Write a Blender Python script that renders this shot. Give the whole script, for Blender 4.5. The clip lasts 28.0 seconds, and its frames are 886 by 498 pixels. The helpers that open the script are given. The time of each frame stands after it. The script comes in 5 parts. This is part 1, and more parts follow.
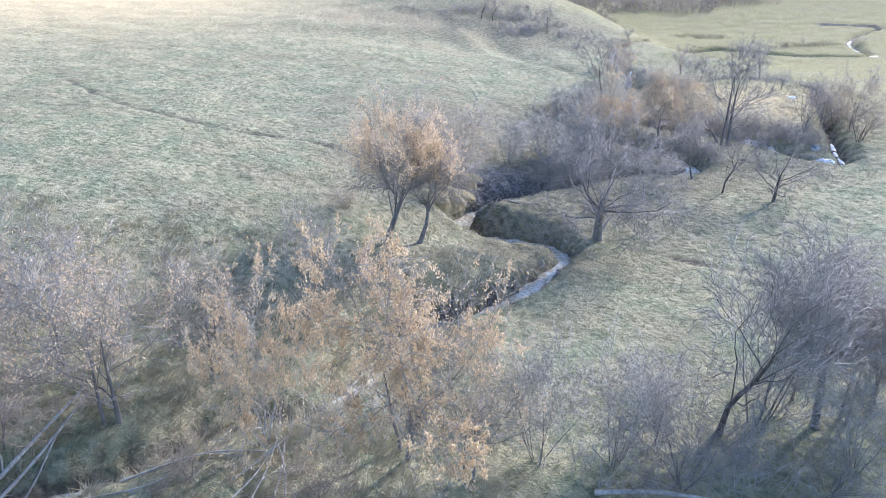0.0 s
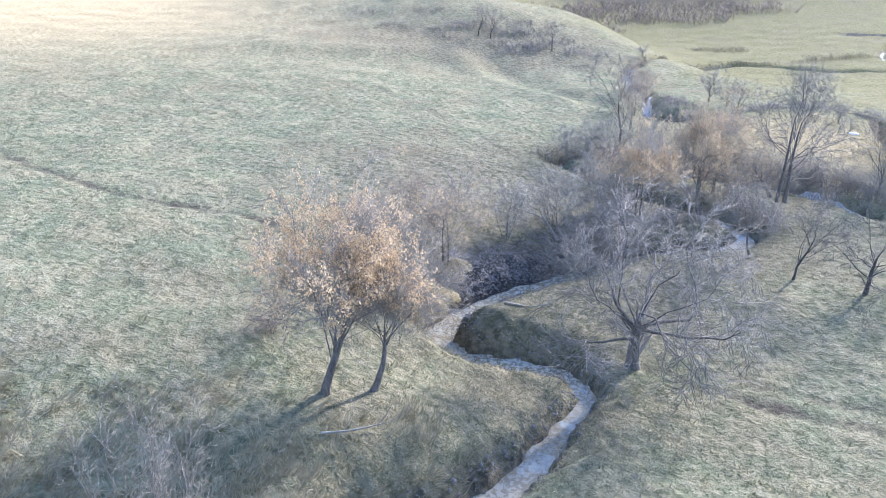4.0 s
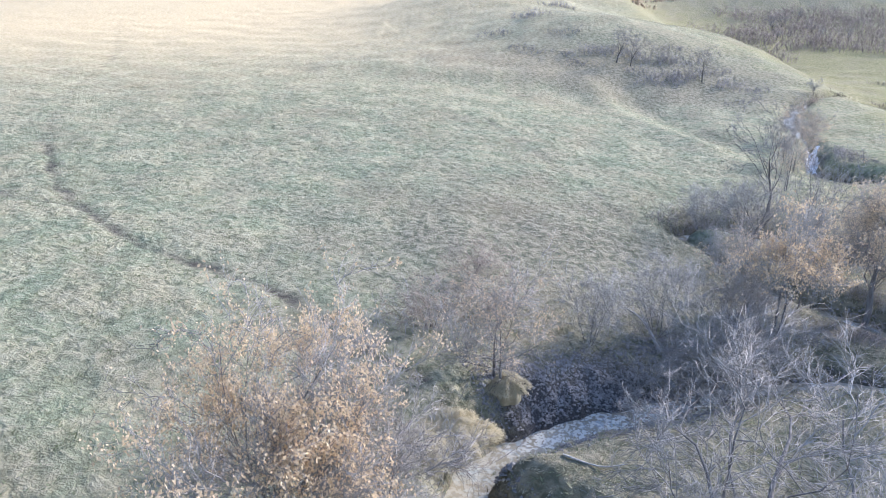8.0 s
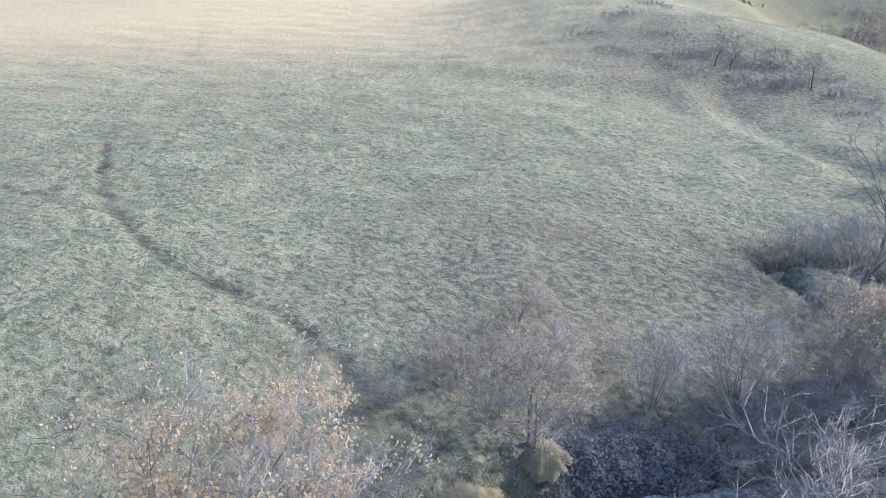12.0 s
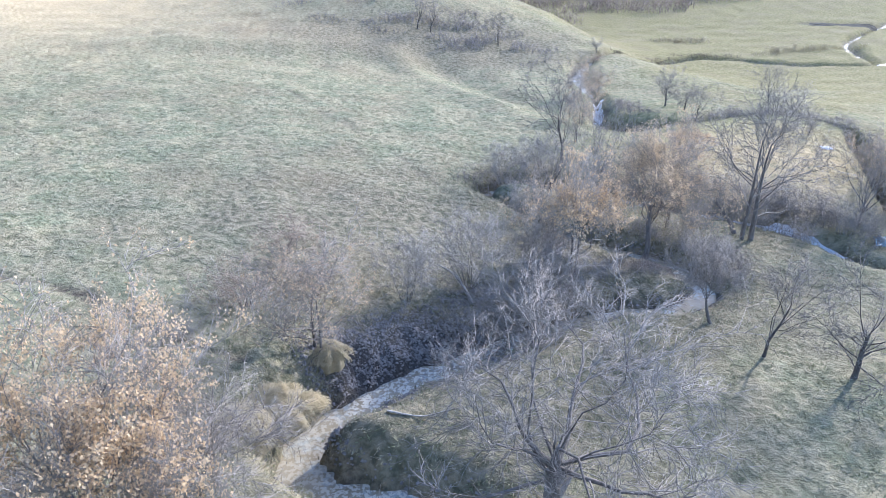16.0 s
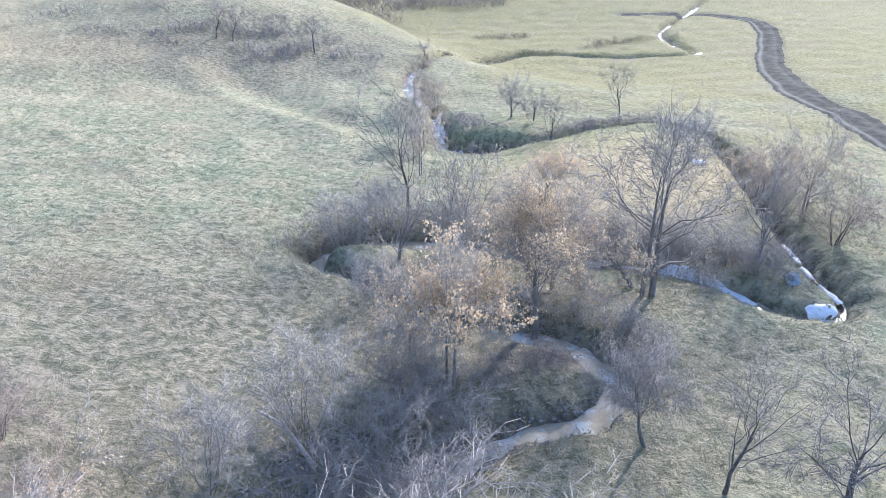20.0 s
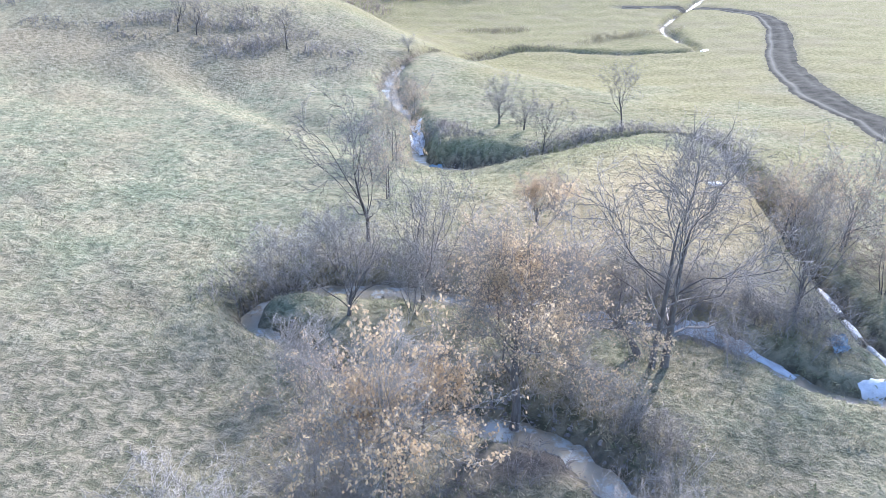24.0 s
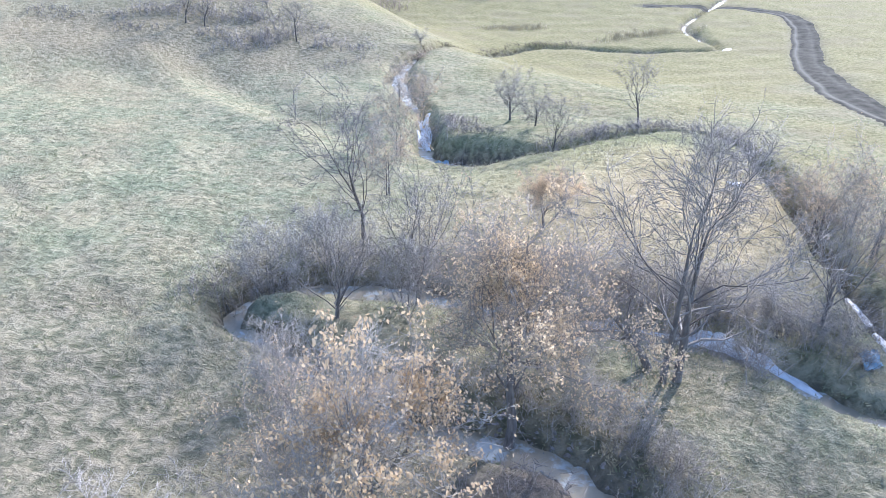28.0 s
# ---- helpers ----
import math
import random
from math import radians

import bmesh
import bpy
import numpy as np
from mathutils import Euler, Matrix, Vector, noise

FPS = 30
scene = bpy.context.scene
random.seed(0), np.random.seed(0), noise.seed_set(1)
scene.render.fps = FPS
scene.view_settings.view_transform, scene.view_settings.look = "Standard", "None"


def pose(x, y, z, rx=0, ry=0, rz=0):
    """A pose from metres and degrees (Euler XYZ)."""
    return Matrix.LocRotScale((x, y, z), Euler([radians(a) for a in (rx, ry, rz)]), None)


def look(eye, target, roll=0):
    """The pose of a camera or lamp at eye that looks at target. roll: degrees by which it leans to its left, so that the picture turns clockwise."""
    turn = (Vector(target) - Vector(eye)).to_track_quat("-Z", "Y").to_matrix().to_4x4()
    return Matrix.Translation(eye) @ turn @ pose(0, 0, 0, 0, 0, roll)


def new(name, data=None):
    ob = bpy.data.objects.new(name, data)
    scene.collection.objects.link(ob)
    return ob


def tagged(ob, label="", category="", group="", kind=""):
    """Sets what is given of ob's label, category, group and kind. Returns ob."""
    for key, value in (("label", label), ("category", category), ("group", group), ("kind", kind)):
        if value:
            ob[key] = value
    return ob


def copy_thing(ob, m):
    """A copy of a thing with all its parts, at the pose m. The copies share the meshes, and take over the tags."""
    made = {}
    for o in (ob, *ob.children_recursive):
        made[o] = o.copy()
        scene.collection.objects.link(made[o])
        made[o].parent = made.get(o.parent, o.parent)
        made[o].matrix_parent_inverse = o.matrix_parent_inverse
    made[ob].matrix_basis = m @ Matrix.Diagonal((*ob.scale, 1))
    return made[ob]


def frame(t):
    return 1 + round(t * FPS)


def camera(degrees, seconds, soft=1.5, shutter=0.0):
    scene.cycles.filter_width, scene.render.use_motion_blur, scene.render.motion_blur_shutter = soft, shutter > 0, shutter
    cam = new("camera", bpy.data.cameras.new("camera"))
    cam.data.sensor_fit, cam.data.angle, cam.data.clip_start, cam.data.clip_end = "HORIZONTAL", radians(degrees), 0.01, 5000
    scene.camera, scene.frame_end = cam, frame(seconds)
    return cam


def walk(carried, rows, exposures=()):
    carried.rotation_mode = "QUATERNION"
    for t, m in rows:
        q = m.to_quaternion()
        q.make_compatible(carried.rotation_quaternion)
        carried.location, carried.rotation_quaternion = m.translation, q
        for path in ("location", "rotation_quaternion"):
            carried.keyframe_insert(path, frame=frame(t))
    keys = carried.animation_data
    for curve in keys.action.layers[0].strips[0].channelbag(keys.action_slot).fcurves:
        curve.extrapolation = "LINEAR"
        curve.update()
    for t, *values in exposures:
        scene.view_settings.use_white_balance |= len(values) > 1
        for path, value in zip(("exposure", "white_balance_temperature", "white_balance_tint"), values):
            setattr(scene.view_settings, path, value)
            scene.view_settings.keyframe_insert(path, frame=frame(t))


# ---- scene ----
LENS = 64.506
# seconds, x, y, z, yaw to the left, pitch, roll
PATH = [
    (0, 0.000, -0.000, 16.999, -0.241, -25.252, 0.558),
    (0.5, 0.172, 0.261, 16.992, 1.606, -25.121, 0.296),
    (1, 0.381, 1.027, 17.018, 0.701, -25.160, 0.110),
    (1.5, 0.377, 2.339, 16.969, 0.220, -25.140, 0.053),
    (2, 0.497, 4.112, 16.907, 0.244, -25.076, -0.107),
    (2.5, 0.656, 6.309, 16.827, 0.196, -24.969, -0.116),
    (3, 0.874, 8.693, 16.702, 0.178, -24.791, -0.144),
    (3.5, 1.167, 10.989, 16.614, 0.225, -24.658, -0.177),
    (4, 1.490, 13.052, 16.545, 0.211, -24.590, -0.186),
    (4.5, 1.850, 14.830, 16.499, 0.217, -24.491, -0.133),
    (6.5, 3.356, 19.894, 16.416, 1.667, -24.081, -0.210),
    (7, 3.835, 20.783, 16.429, 8.574, -23.706, -0.210),
    (7.5, 4.222, 21.573, 16.388, 10.416, -23.537, -0.246),
    (8, 4.414, 22.305, 16.381, 12.593, -23.419, -0.234),
    (8.5, 4.594, 22.973, 16.364, 16.502, -23.189, -0.210),
    (9, 4.778, 23.655, 16.473, 17.761, -17.142, -0.214),
    (9.5, 4.907, 24.167, 16.299, 18.124, -12.058, -0.265),
    (10, 4.998, 24.749, 16.274, 18.629, -12.183, -0.292),
    (10.5, 5.097, 25.239, 16.141, 19.305, -17.363, -0.447),
    (11, 5.118, 25.823, 16.272, 19.915, -23.612, -0.566),
    (11.5, 5.140, 26.313, 16.262, 20.131, -23.640, -0.590),
    (12, 5.149, 26.754, 16.225, 20.277, -23.645, -0.631),
    (12.5, 5.152, 27.181, 16.204, 20.449, -23.662, -0.655),
    (13, 5.437, 27.581, 16.230, 14.256, -24.130, -0.810),
    (13.5, 5.321, 27.770, 16.292, 5.279, -24.682, -0.632),
    (15.5, 5.319, 22.808, 16.291, -2.374, -25.510, -0.049),
    (16, 5.217, 21.971, 16.341, -2.617, -25.697, 0.097),
    (16.5, 5.173, 21.881, 16.292, -2.673, -25.765, 0.139),
    (17, 5.124, 22.573, 16.240, -2.774, -25.861, 0.255),
    (17.5, 5.184, 23.930, 16.117, -2.780, -25.831, 0.246),
    (18, 5.328, 25.707, 16.063, -2.734, -25.687, 0.176),
    (18.5, 5.532, 27.575, 15.987, -2.760, -25.593, 0.014),
    (19, 6.168, 29.279, 15.843, -12.817, -25.989, 0.030),
    (19.5, 6.302, 31.103, 15.806, -16.697, -26.089, 0.209),
    (20, 6.749, 32.670, 15.672, -17.012, -25.990, 0.183),
    (20.5, 7.244, 33.980, 15.583, -17.058, -26.188, 0.168),
    (21, 7.725, 35.111, 15.504, -17.108, -26.592, 0.198),
    (21.5, 8.201, 36.078, 15.428, -17.120, -26.849, 0.249),
    (23.5, 9.810, 38.543, 15.026, -17.199, -26.640, 0.469),
    (24, 10.074, 38.867, 14.889, -17.249, -26.624, 0.536),
    (24.5, 10.328, 39.127, 14.720, -17.260, -26.608, 0.584),
    (25, 10.547, 39.345, 14.465, -17.298, -26.635, 0.678),
    (25.5, 10.727, 39.528, 14.300, -16.351, -26.602, 0.745),
    (26, 10.896, 39.693, 14.225, -16.114, -26.603, 0.775),
    (26.5, 11.019, 39.847, 14.175, -15.996, -26.605, 0.775),
    (27, 11.118, 39.995, 14.115, -15.890, -26.594, 0.842),
    (27.5, 11.196, 40.124, 14.076, -15.802, -26.615, 0.878),
    (28, 11.279, 40.293, 14.016, -15.738, -26.622, 0.889),
]


def heading(x, y, z, yaw, pitch, roll):
    a, b = radians(yaw), radians(pitch)
    ahead = Vector((-math.sin(a) * math.cos(b), math.cos(a) * math.cos(b), math.sin(b)))
    eye = Vector((x, y, z))
    return look(eye, eye + ahead, roll)


cam = camera(LENS, 28.0, soft=0.75)
walk(cam, [(t, heading(*row)) for t, *row in PATH], [(0, 1.34, 5500, 18), (6.5, 1.34, 5500, 18), (8, 1.2, 5500, 18), (9.2, 1.08, 5600, 17), (10.2, 0.92, 5600, 17), (11, 0.8, 5400, 17), (12, 0.9, 5400, 17), (13, 1.0, 5400, 17), (14.8, 1.2, 5450, 18), (18, 1.3, 5450, 18), (20, 1.38, 5500, 18), (28, 1.43, 5500, 18)])

# ---- world, sun ----
SUN_HIGH, SUN_RIGHT = 27.0, 46.0   # degrees above the horizon, degrees to the right of +y
sunward = Vector((math.sin(radians(SUN_RIGHT)) * math.cos(radians(SUN_HIGH)),
                  math.cos(radians(SUN_RIGHT)) * math.cos(radians(SUN_HIGH)), math.sin(radians(SUN_HIGH))))
world = bpy.data.worlds.new("sky")
scene.world = world
world.use_nodes = True
wn = world.node_tree.nodes
sky = wn.new("ShaderNodeTexSky")
sky.sky_type, sky.sun_disc = "NISHITA", False
sky.sun_elevation, sky.sun_rotation = radians(SUN_HIGH), radians(SUN_RIGHT)
sky.dust_density, sky.air_density, sky.ozone_density = 0.8, 1.0, 1.5
wn["Background"].inputs["Strength"].default_value = 0.15
world.node_tree.links.new(sky.outputs["Color"], wn["Background"].inputs["Color"])
sun = new("sun", bpy.data.lights.new("sun", "SUN"))
sun.data.energy, sun.data.angle, sun.data.color = 3.0, radians(2.5), (1.0, 0.90, 0.75)
sun.matrix_world = look((0, 0, 60), Vector((0, 0, 60)) - sunward)


# ---- the lie of the land ----
def sg(u):
    return 1 / (1 + np.exp(-np.clip(u, -40, 40)))


def swell(x, y, a, b, s, t):
    return np.exp(-((x - a) / s) ** 2 / 2 - ((y - b) / t) ** 2 / 2)


def ripple(x, y, wave, seed):
    """Uneven rolling between about -1 and 1, with lumps of that many metres."""
    k, out = 2 * np.pi / wave, 0 * x
    for n in range(4):
        a = seed * 1.7 + n * 2.1
        out = out + np.sin(k * (1 + 0.23 * n) * (x * np.cos(a) + y * np.sin(a)) + seed * 3.1 + n + 1.3 * np.sin(k * 0.37 * (x * np.sin(a) - y * np.cos(a)) + n))
    return out / 2.6


def lie(x, y):
    """The height of the land without the creek."""
    z = 0.1 + 1.9 * sg(-(x + 8) / 9) + 6.8 * swell(x, y, -16.6, 162.3, 14.2, 18.1) + 4.6 * swell(x, y, 3.1, 126.4, 12, 8.7) + 3.3 * swell(x, y, 13.9, 144.3, 26.2, 12.8)
    z = z - 7.4 * sg((y - 104.3) / 13.4) * sg((x - 38.5 + 0.25 * (y - 112)) / 3.6) + 1.9 * swell(x, y, 31, 71, 7, 6) + 3.6 * sg((x - 75) / 15) * sg((y - 90) / 15)
    z = z + 0.6 * swell(x, y, 2, 82, 14, 14) + 1.9 * swell(x, y, -22, 38, 14, 14) + 0.9 * swell(x, y, -1, 56, 7, 12)
    z = z + 4.1 * swell(x, y, -90, 100, 40, 80) - 1.2 * swell(x, y, -12, 20, 12, 8) - 1.3 * swell(x, y, 12, 102, 12, 12) - 0.6 * swell(x, y, 11, 36, 7, 5)
    # a low spur and the hollow beside it, under the hill
    off, run = ((x - 6) * 24 + (y - 100) * 11) / 26.4, ((x - 6) * 11 - (y - 100) * 24) / 26.4
    z = z + sg((run + 6) / 3) * sg((24 - run) / 3) * (0.35 * np.exp(-(off / 1.8) ** 2) - 0.65 * np.exp(-((off - 4.2) / 2.2) ** 2))
    # the steep foot of the hill, and the low bank beside the far pool
    z = z + 1.5 * (sg((y - 104.5 - 0.15 * (x - 4)) / 1.3) - sg((y - 117) / 5)) * sg((x + 26) / 4) * sg((11 - x) / 3)
    z = z - 0.7 * swell(x, y, 23.3, 77.3, 3.2, 2.6) - 1.15 * swell(x, y, 3.0, 37.0, 3.0, 2.0) - 0.6 * swell(x, y, 4.6, 47.6, 3.6, 1.6)
    # the plain and the far hills
    z = z + 7.5 * sg((y - 205) / 13) * sg((34 - x) / 12)
    z = z + 11 * sg((y - 238) / 16) * sg((x - 32) / 8) * sg((190 - x) / 20)
    r, left = np.hypot(x, y - 20), np.degrees(np.arctan2(-x, y - 20))
    away = sg((r - 420) / 70)
    z = z + away * (1 + 30 * sg((left - 14) / 9) + 5 * ripple(x, y, 310, 2)) * np.clip(r / 800, 0, 1.3)
    z = z + sg((r - 210) / 25) * (2.2 * ripple(x, y, 120, 1) + 1.5) + 0.10 * ripple(x, y, 9, 3) + 0.035 * ripple(x, y, 2.3, 4) + 0.035 * ripple(x, y, 1.25, 6) * sg((110 - y) / 8)
    return z


def smooth_line(points, step):
    """A smooth line through the points, in even steps."""
    p = np.array([points[0], *points, points[-1]], float)
    out = []
    for a, b, c, d in zip(p, p[1:], p[2:], p[3:]):
        n = max(2, int(np.linalg.norm(c - b) / step))
        for u in np.arange(n) / n:
            out.append(0.5 * (2 * b + (c - a) * u + (2 * a - 5 * b + 4 * c - d) * u * u + (3 * b - a - 3 * c + d) * u ** 3))
    return np.array(out + [p[-1]])


# the creek's course: x, y, water level
COURSE_NEAR = [(-21, 13.6, -0.42), (-14.6, 15.9, -0.42), (-11.0, 18.0, -0.42), (-7.8, 20.4, -0.42), (-4.8, 21.6, -0.52), (-2.6, 25.2, -0.82), (-0.6, 28.5, -1.02), (1.7, 29.9, -1.02),
               (4.5, 32.4, -0.97), (5.9, 34.5, -0.92), (7.1, 36.4, -0.92), (6.6, 38.0, -0.92), (4.6, 38.8, -0.92), (2.3, 39.4, -0.92), (1.2, 40.6, -0.87)]
COURSE_FORD = [(1.7, 42, -0.87), (4.4, 44.6, -0.82), (8, 46.7, -0.72), (11, 48.4, -0.62), (14.4, 49.5, -0.52), (17.4, 49.6, -0.42), (19.1, 50.8, -0.37), (19.0, 52.5, -0.32),
               (18.2, 54.1, -0.32), (16.2, 55.3, -0.27), (14.2, 56.8, -0.27), (12.5, 59, -0.22), (11.2, 61.3, -0.22), (9.9, 62.9, -0.22)]
COURSE_FAR = [(10.2, 64.6, -0.23), (13, 65.2, -0.28), (17, 63.6, -0.28), (20.6, 61.2, -0.28), (23.6, 59.4, -0.28), (26, 58, -0.33), (27.5, 55.8, -0.38), (28.5, 53.6, -0.43), (30.3, 52.6, -0.48), (32, 53.4, -0.53)]
COURSE_GULLY = [(33, 56, -0.8), (34.5, 60, -0.85), (36.2, 64.6, -0.9), (37.7, 69.7, -0.95), (39.8, 74.2, -1.0), (39.9, 76.8, -1.05), (38.2, 78.7, -1.1), (35.4, 78.5, -1.1), (32.2, 77.3, -1.15), (29, 76.2, -0.95),
                (26, 77.5, -0.8), (23.4, 79.8, -0.95), (22, 81.8, -1.15), (22.6, 85.6, -1.4), (23.6, 90, -1.5), (24, 98, -2.1), (25, 105, -2.7), (28, 111, -3.3), (36, 122, -3.9), (44, 131, -4.2),
                (51, 136, -4.5), (57, 135.5, -4.7), (62, 132, -4.8), (68, 129, -4.9), (75, 127, -5.0), (79, 137, -5.2), (84, 149, -5.6), (96, 161, -6), (112, 176, -6)]
creek = smooth_line(COURSE_NEAR + COURSE_FORD + COURSE_FAR + COURSE_GULLY, 0.4)
creek[:, 2] = np.where(creek[:, 1] > 93, lie(creek[:, 0], creek[:, 1]) - 0.9, creek[:, 2])
along = np.arange(len(creek)) * 0.4
half_water = 0.66 + 0.22 * np.sin(along * 0.31) + 0.12 * np.sin(along * 0.83 + 1)
half_water += 0.5 * swell(creek[:, 0], creek[:, 1], 1.5, 40.2, 1.6, 1.6) + 0.2 * swell(creek[:, 0], creek[:, 1], 17, 54, 3, 3) + 0.25 * swell(creek[:, 0], creek[:, 1], 11, 61.5, 2, 2)
half_water += 0.05 * swell(creek[:, 0], creek[:, 1], 6, 45.6, 4, 3) - 0.2 * sg((creek[:, 1] - 93) / 3)
half_water *= 0.62 + 0.08 * sg((47.5 - creek[:, 1]) / 1.5) + 0.14 * sg((37 - creek[:, 1]) / 1.5)
in_gully = sg((creek[:, 0] - 28.5) * 3)
half_water += 0.12 * swell(creek[:, 0], creek[:, 1], 5.5, 45.2, 4, 3)
half_water += 0.2 * swell(creek[:, 0], creek[:, 1], 25.5, 58, 2.5, 2)
half_water -= 0.22 * in_gully * (creek[:, 1] < 93)
half_water *= 1 - 0.42 * swell(creek[:, 0], creek[:, 1], 18, 52, 4, 3.5) - 0.4 * swell(creek[:, 0], creek[:, 1], 11.5, 62.5, 3, 3.5)
half_water *= 1 - 0.25 * swell(creek[:, 0], creek[:, 1], 2, 31.5, 4, 3)
half_water -= 0.26 * sg((24 - creek[:, 1]) / 1.0)
half_water += 0.5 * swell(creek[:, 0], creek[:, 1], 24.2, 79.3, 2.5, 1.6)
bank_run = 0.9 * swell(creek[:, 0], creek[:, 1], -10, 19, 6, 5) + 1.5 + 0.55 * np.sin(along * 0.22 + 2) - 0.5 * swell(creek[:, 0], creek[:, 1], 36, 78, 9, 6) + 1.0 * swell(creek[:, 0], creek[:, 1], 5.5, 45.2, 4, 3)
creek[:, 2] -= 0.7 * swell(creek[:, 0], creek[:, 1], 35, 78, 9, 5)


def to_line(x, y, line, reach=8.0):
    """How far each place lies from the line, and the nearest step of it."""
    far, near = np.full(x.shape, 99.0), np.zeros(x.shape, int)
    for s in range(0, len(line), 12):
        piece = line[s:s + 13, :2]
        lo, hi = piece.min(0) - reach, piece.max(0) + reach
        at = np.nonzero((x > lo[0]) & (x < hi[0]) & (y > lo[1]) & (y < hi[1]))[0]
        if len(at):
            d = np.hypot(x[at, None] - piece[None, :, 0], y[at, None] - piece[None, :, 1])
            k = d.argmin(1)
            d = d[np.arange(len(at)), k]
            better = d < far[at]
            far[at[better]], near[at[better]] = d[better], s + k[better]
    return far, near


# worn cattle paths and the dirt road
PATHS = [(wear, smooth_line(p, 0.4)) for wear, p in (
    (1.0, [(-64, 115), (-51.8, 97), (-44.3, 80.6), (-36.1, 66.8), (-31.2, 61.1), (-26.4, 55.9), (-19.8, 51.2), (-16.2, 49.3), (-11.4, 47.8), (-7.1, 46.3), (-4.4, 44.5), (-1, 43)]),
    (0.7, [(-44, 53), (-31.4, 53.6), (-25.3, 52.5), (-22.3, 52.6), (-19.8, 51.2)]),
    (0.9, [(9.8, 37.4), (13, 35.4), (18, 33.2), (25, 31)]), (0.6, [(10.4, 37.9), (14, 36.2), (19, 34.2), (26, 32)]),
    (0.45, [(-6, 86), (-2, 78.4), (1.6, 72.1), (5.1, 65.8), (6.7, 62.4), (7.1, 60.9), (7.7, 59.2)]), (0.35, [(-14, 103), (-2.3, 99.6), (3.9, 96.6), (9.1, 86.1), (15, 78.5), (18, 74)]))]
road = smooth_line([(52, 62), (54.5, 72), (58.6, 80.4), (61, 87.4), (66.4, 96.6), (75.6, 110), (88, 125), (99, 139), (105, 151), (102, 161), (88, 170)], 0.8)


def ground(x, y, full=False):
    """The height of the land with the creek cut into it; in full also how bare, worn or rutted it is."""
    x, y = np.asarray(x, float), np.asarray(y, float)
    z = lie(x, y)
    d, k = to_line(x, y, creek)
    d = np.maximum(d + 0.16 * ripple(x, y, 1.9, 7), 0)
    level, half, run = creek[k, 2], half_water[k], bank_run[k]
    u = np.clip((d - half) / run, 0, 1)
    rise = np.where(d < half, 0, u ** 0.75 * (1.6 - 0.6 * u))
    bed = np.minimum(level - 0.28, z - 0.3)
    z = np.where(d < half + run, bed + (z - bed) * np.clip(rise, 0, 1) + 0.05 * ripple(x, y, 0.9, 5) * (u > 0), z)
    worn = 0 * z
    for wear, p in PATHS:
        worn = np.maximum(worn, wear * np.exp(-(to_line(x + 0.2 * ripple(x, y, 2.7, 2), y + 0.2 * ripple(x, y, 3.3, 8), p, 3)[0] / np.where(x < -34, 0.45, 0.29)) ** 2))
    worn = worn * (0.85 + 0.2 * ripple(x, y, 6, 2)) * (1 - 0.6 * sg((-34 - x) / 1.5))
    z = z - 0.16 * worn
    dr, kr = to_line(x, y, road, 8)
    z = z - 0.22 * np.exp(-(dr / 2.4) ** 4)
    if not full:
        return z
    bare = np.clip((half + (0.36 + 0.4 * swell(x, y, 35, 78, 9, 6)) * run - d + 0.25 * ripple(x, y, 1.3, 9)) / 0.6, 0, 1)
    churned = np.clip(1.5 * swell(x, y, 3.2, 45.0, 1.3, 1.0) + 1.5 * swell(x, y, 6.2, 46.9, 1.9, 0.9) + 0.9 * swell(x, y, 15, 64.4, 4, 0.8) + 1.3 * swell(x, y, 17.2, 52.8, 2.0, 0.8) + 1.1 * swell(x, y, 13.2, 55.6, 1.0, 1.6) - 0.3, 0, 1)
    return z, d, bare, np.maximum(churned, 0), worn, np.exp(-(dr / 2.2) ** 4)
# ---- end of the lie of the land ----


# ---- materials ----
def shader(name, rough=0.9, metal=0.0):
    m = bpy.data.materials.new(name)
    m.use_nodes = True
    b = m.node_tree.nodes["Principled BSDF"]
    b.inputs["Roughness"].default_value, b.inputs["Metallic"].default_value = rough, metal
    return m, m.node_tree.nodes, m.node_tree.links, b


def mixed(nodes, links, fac, a, b):
    """A colour between a and b (colours or sockets) by fac (a socket or a number)."""
    n = nodes.new("ShaderNodeMix")
    n.data_type = "RGBA"
    for key, value in ((0, fac), (6, a), (7, b)):
        if isinstance(value, bpy.types.NodeSocket):
            links.new(value, n.inputs[key])
        else:
            n.inputs[key].default_value = value if key == 0 else (*value, 1)
    return n.outputs[2]


def noise_of(nodes, links, scale, detail=4.0, stretch=(1, 1, 1), rough=0.6, twist=0.0, swirl=0.0):
    co, mp, nz = nodes.new("ShaderNodeTexCoord"), nodes.new("ShaderNodeMapping"), nodes.new("ShaderNodeTexNoise")
    mp.inputs["Scale"].default_value = stretch
    mp.inputs["Rotation"].default_value = (0, 0, twist)
    nz.inputs["Scale"].default_value, nz.inputs["Detail"].default_value, nz.inputs["Roughness"].default_value = scale, detail, rough
    nz.inputs["Distortion"].default_value = swirl
    links.new(co.outputs["Object"], mp.inputs[0])
    links.new(mp.outputs[0], nz.inputs["Vector"])
    return nz.outputs["Fac"]


def ramp(nodes, links, fac, lo, hi, a=0.0, b=1.0):
    n = nodes.new("ShaderNodeMapRange")
    n.inputs["From Min"].default_value, n.inputs["From Max"].default_value = lo, hi
    n.inputs["To Min"].default_value, n.inputs["To Max"].default_value = a, b
    links.new(fac, n.inputs["Value"])
    return n.outputs[0]


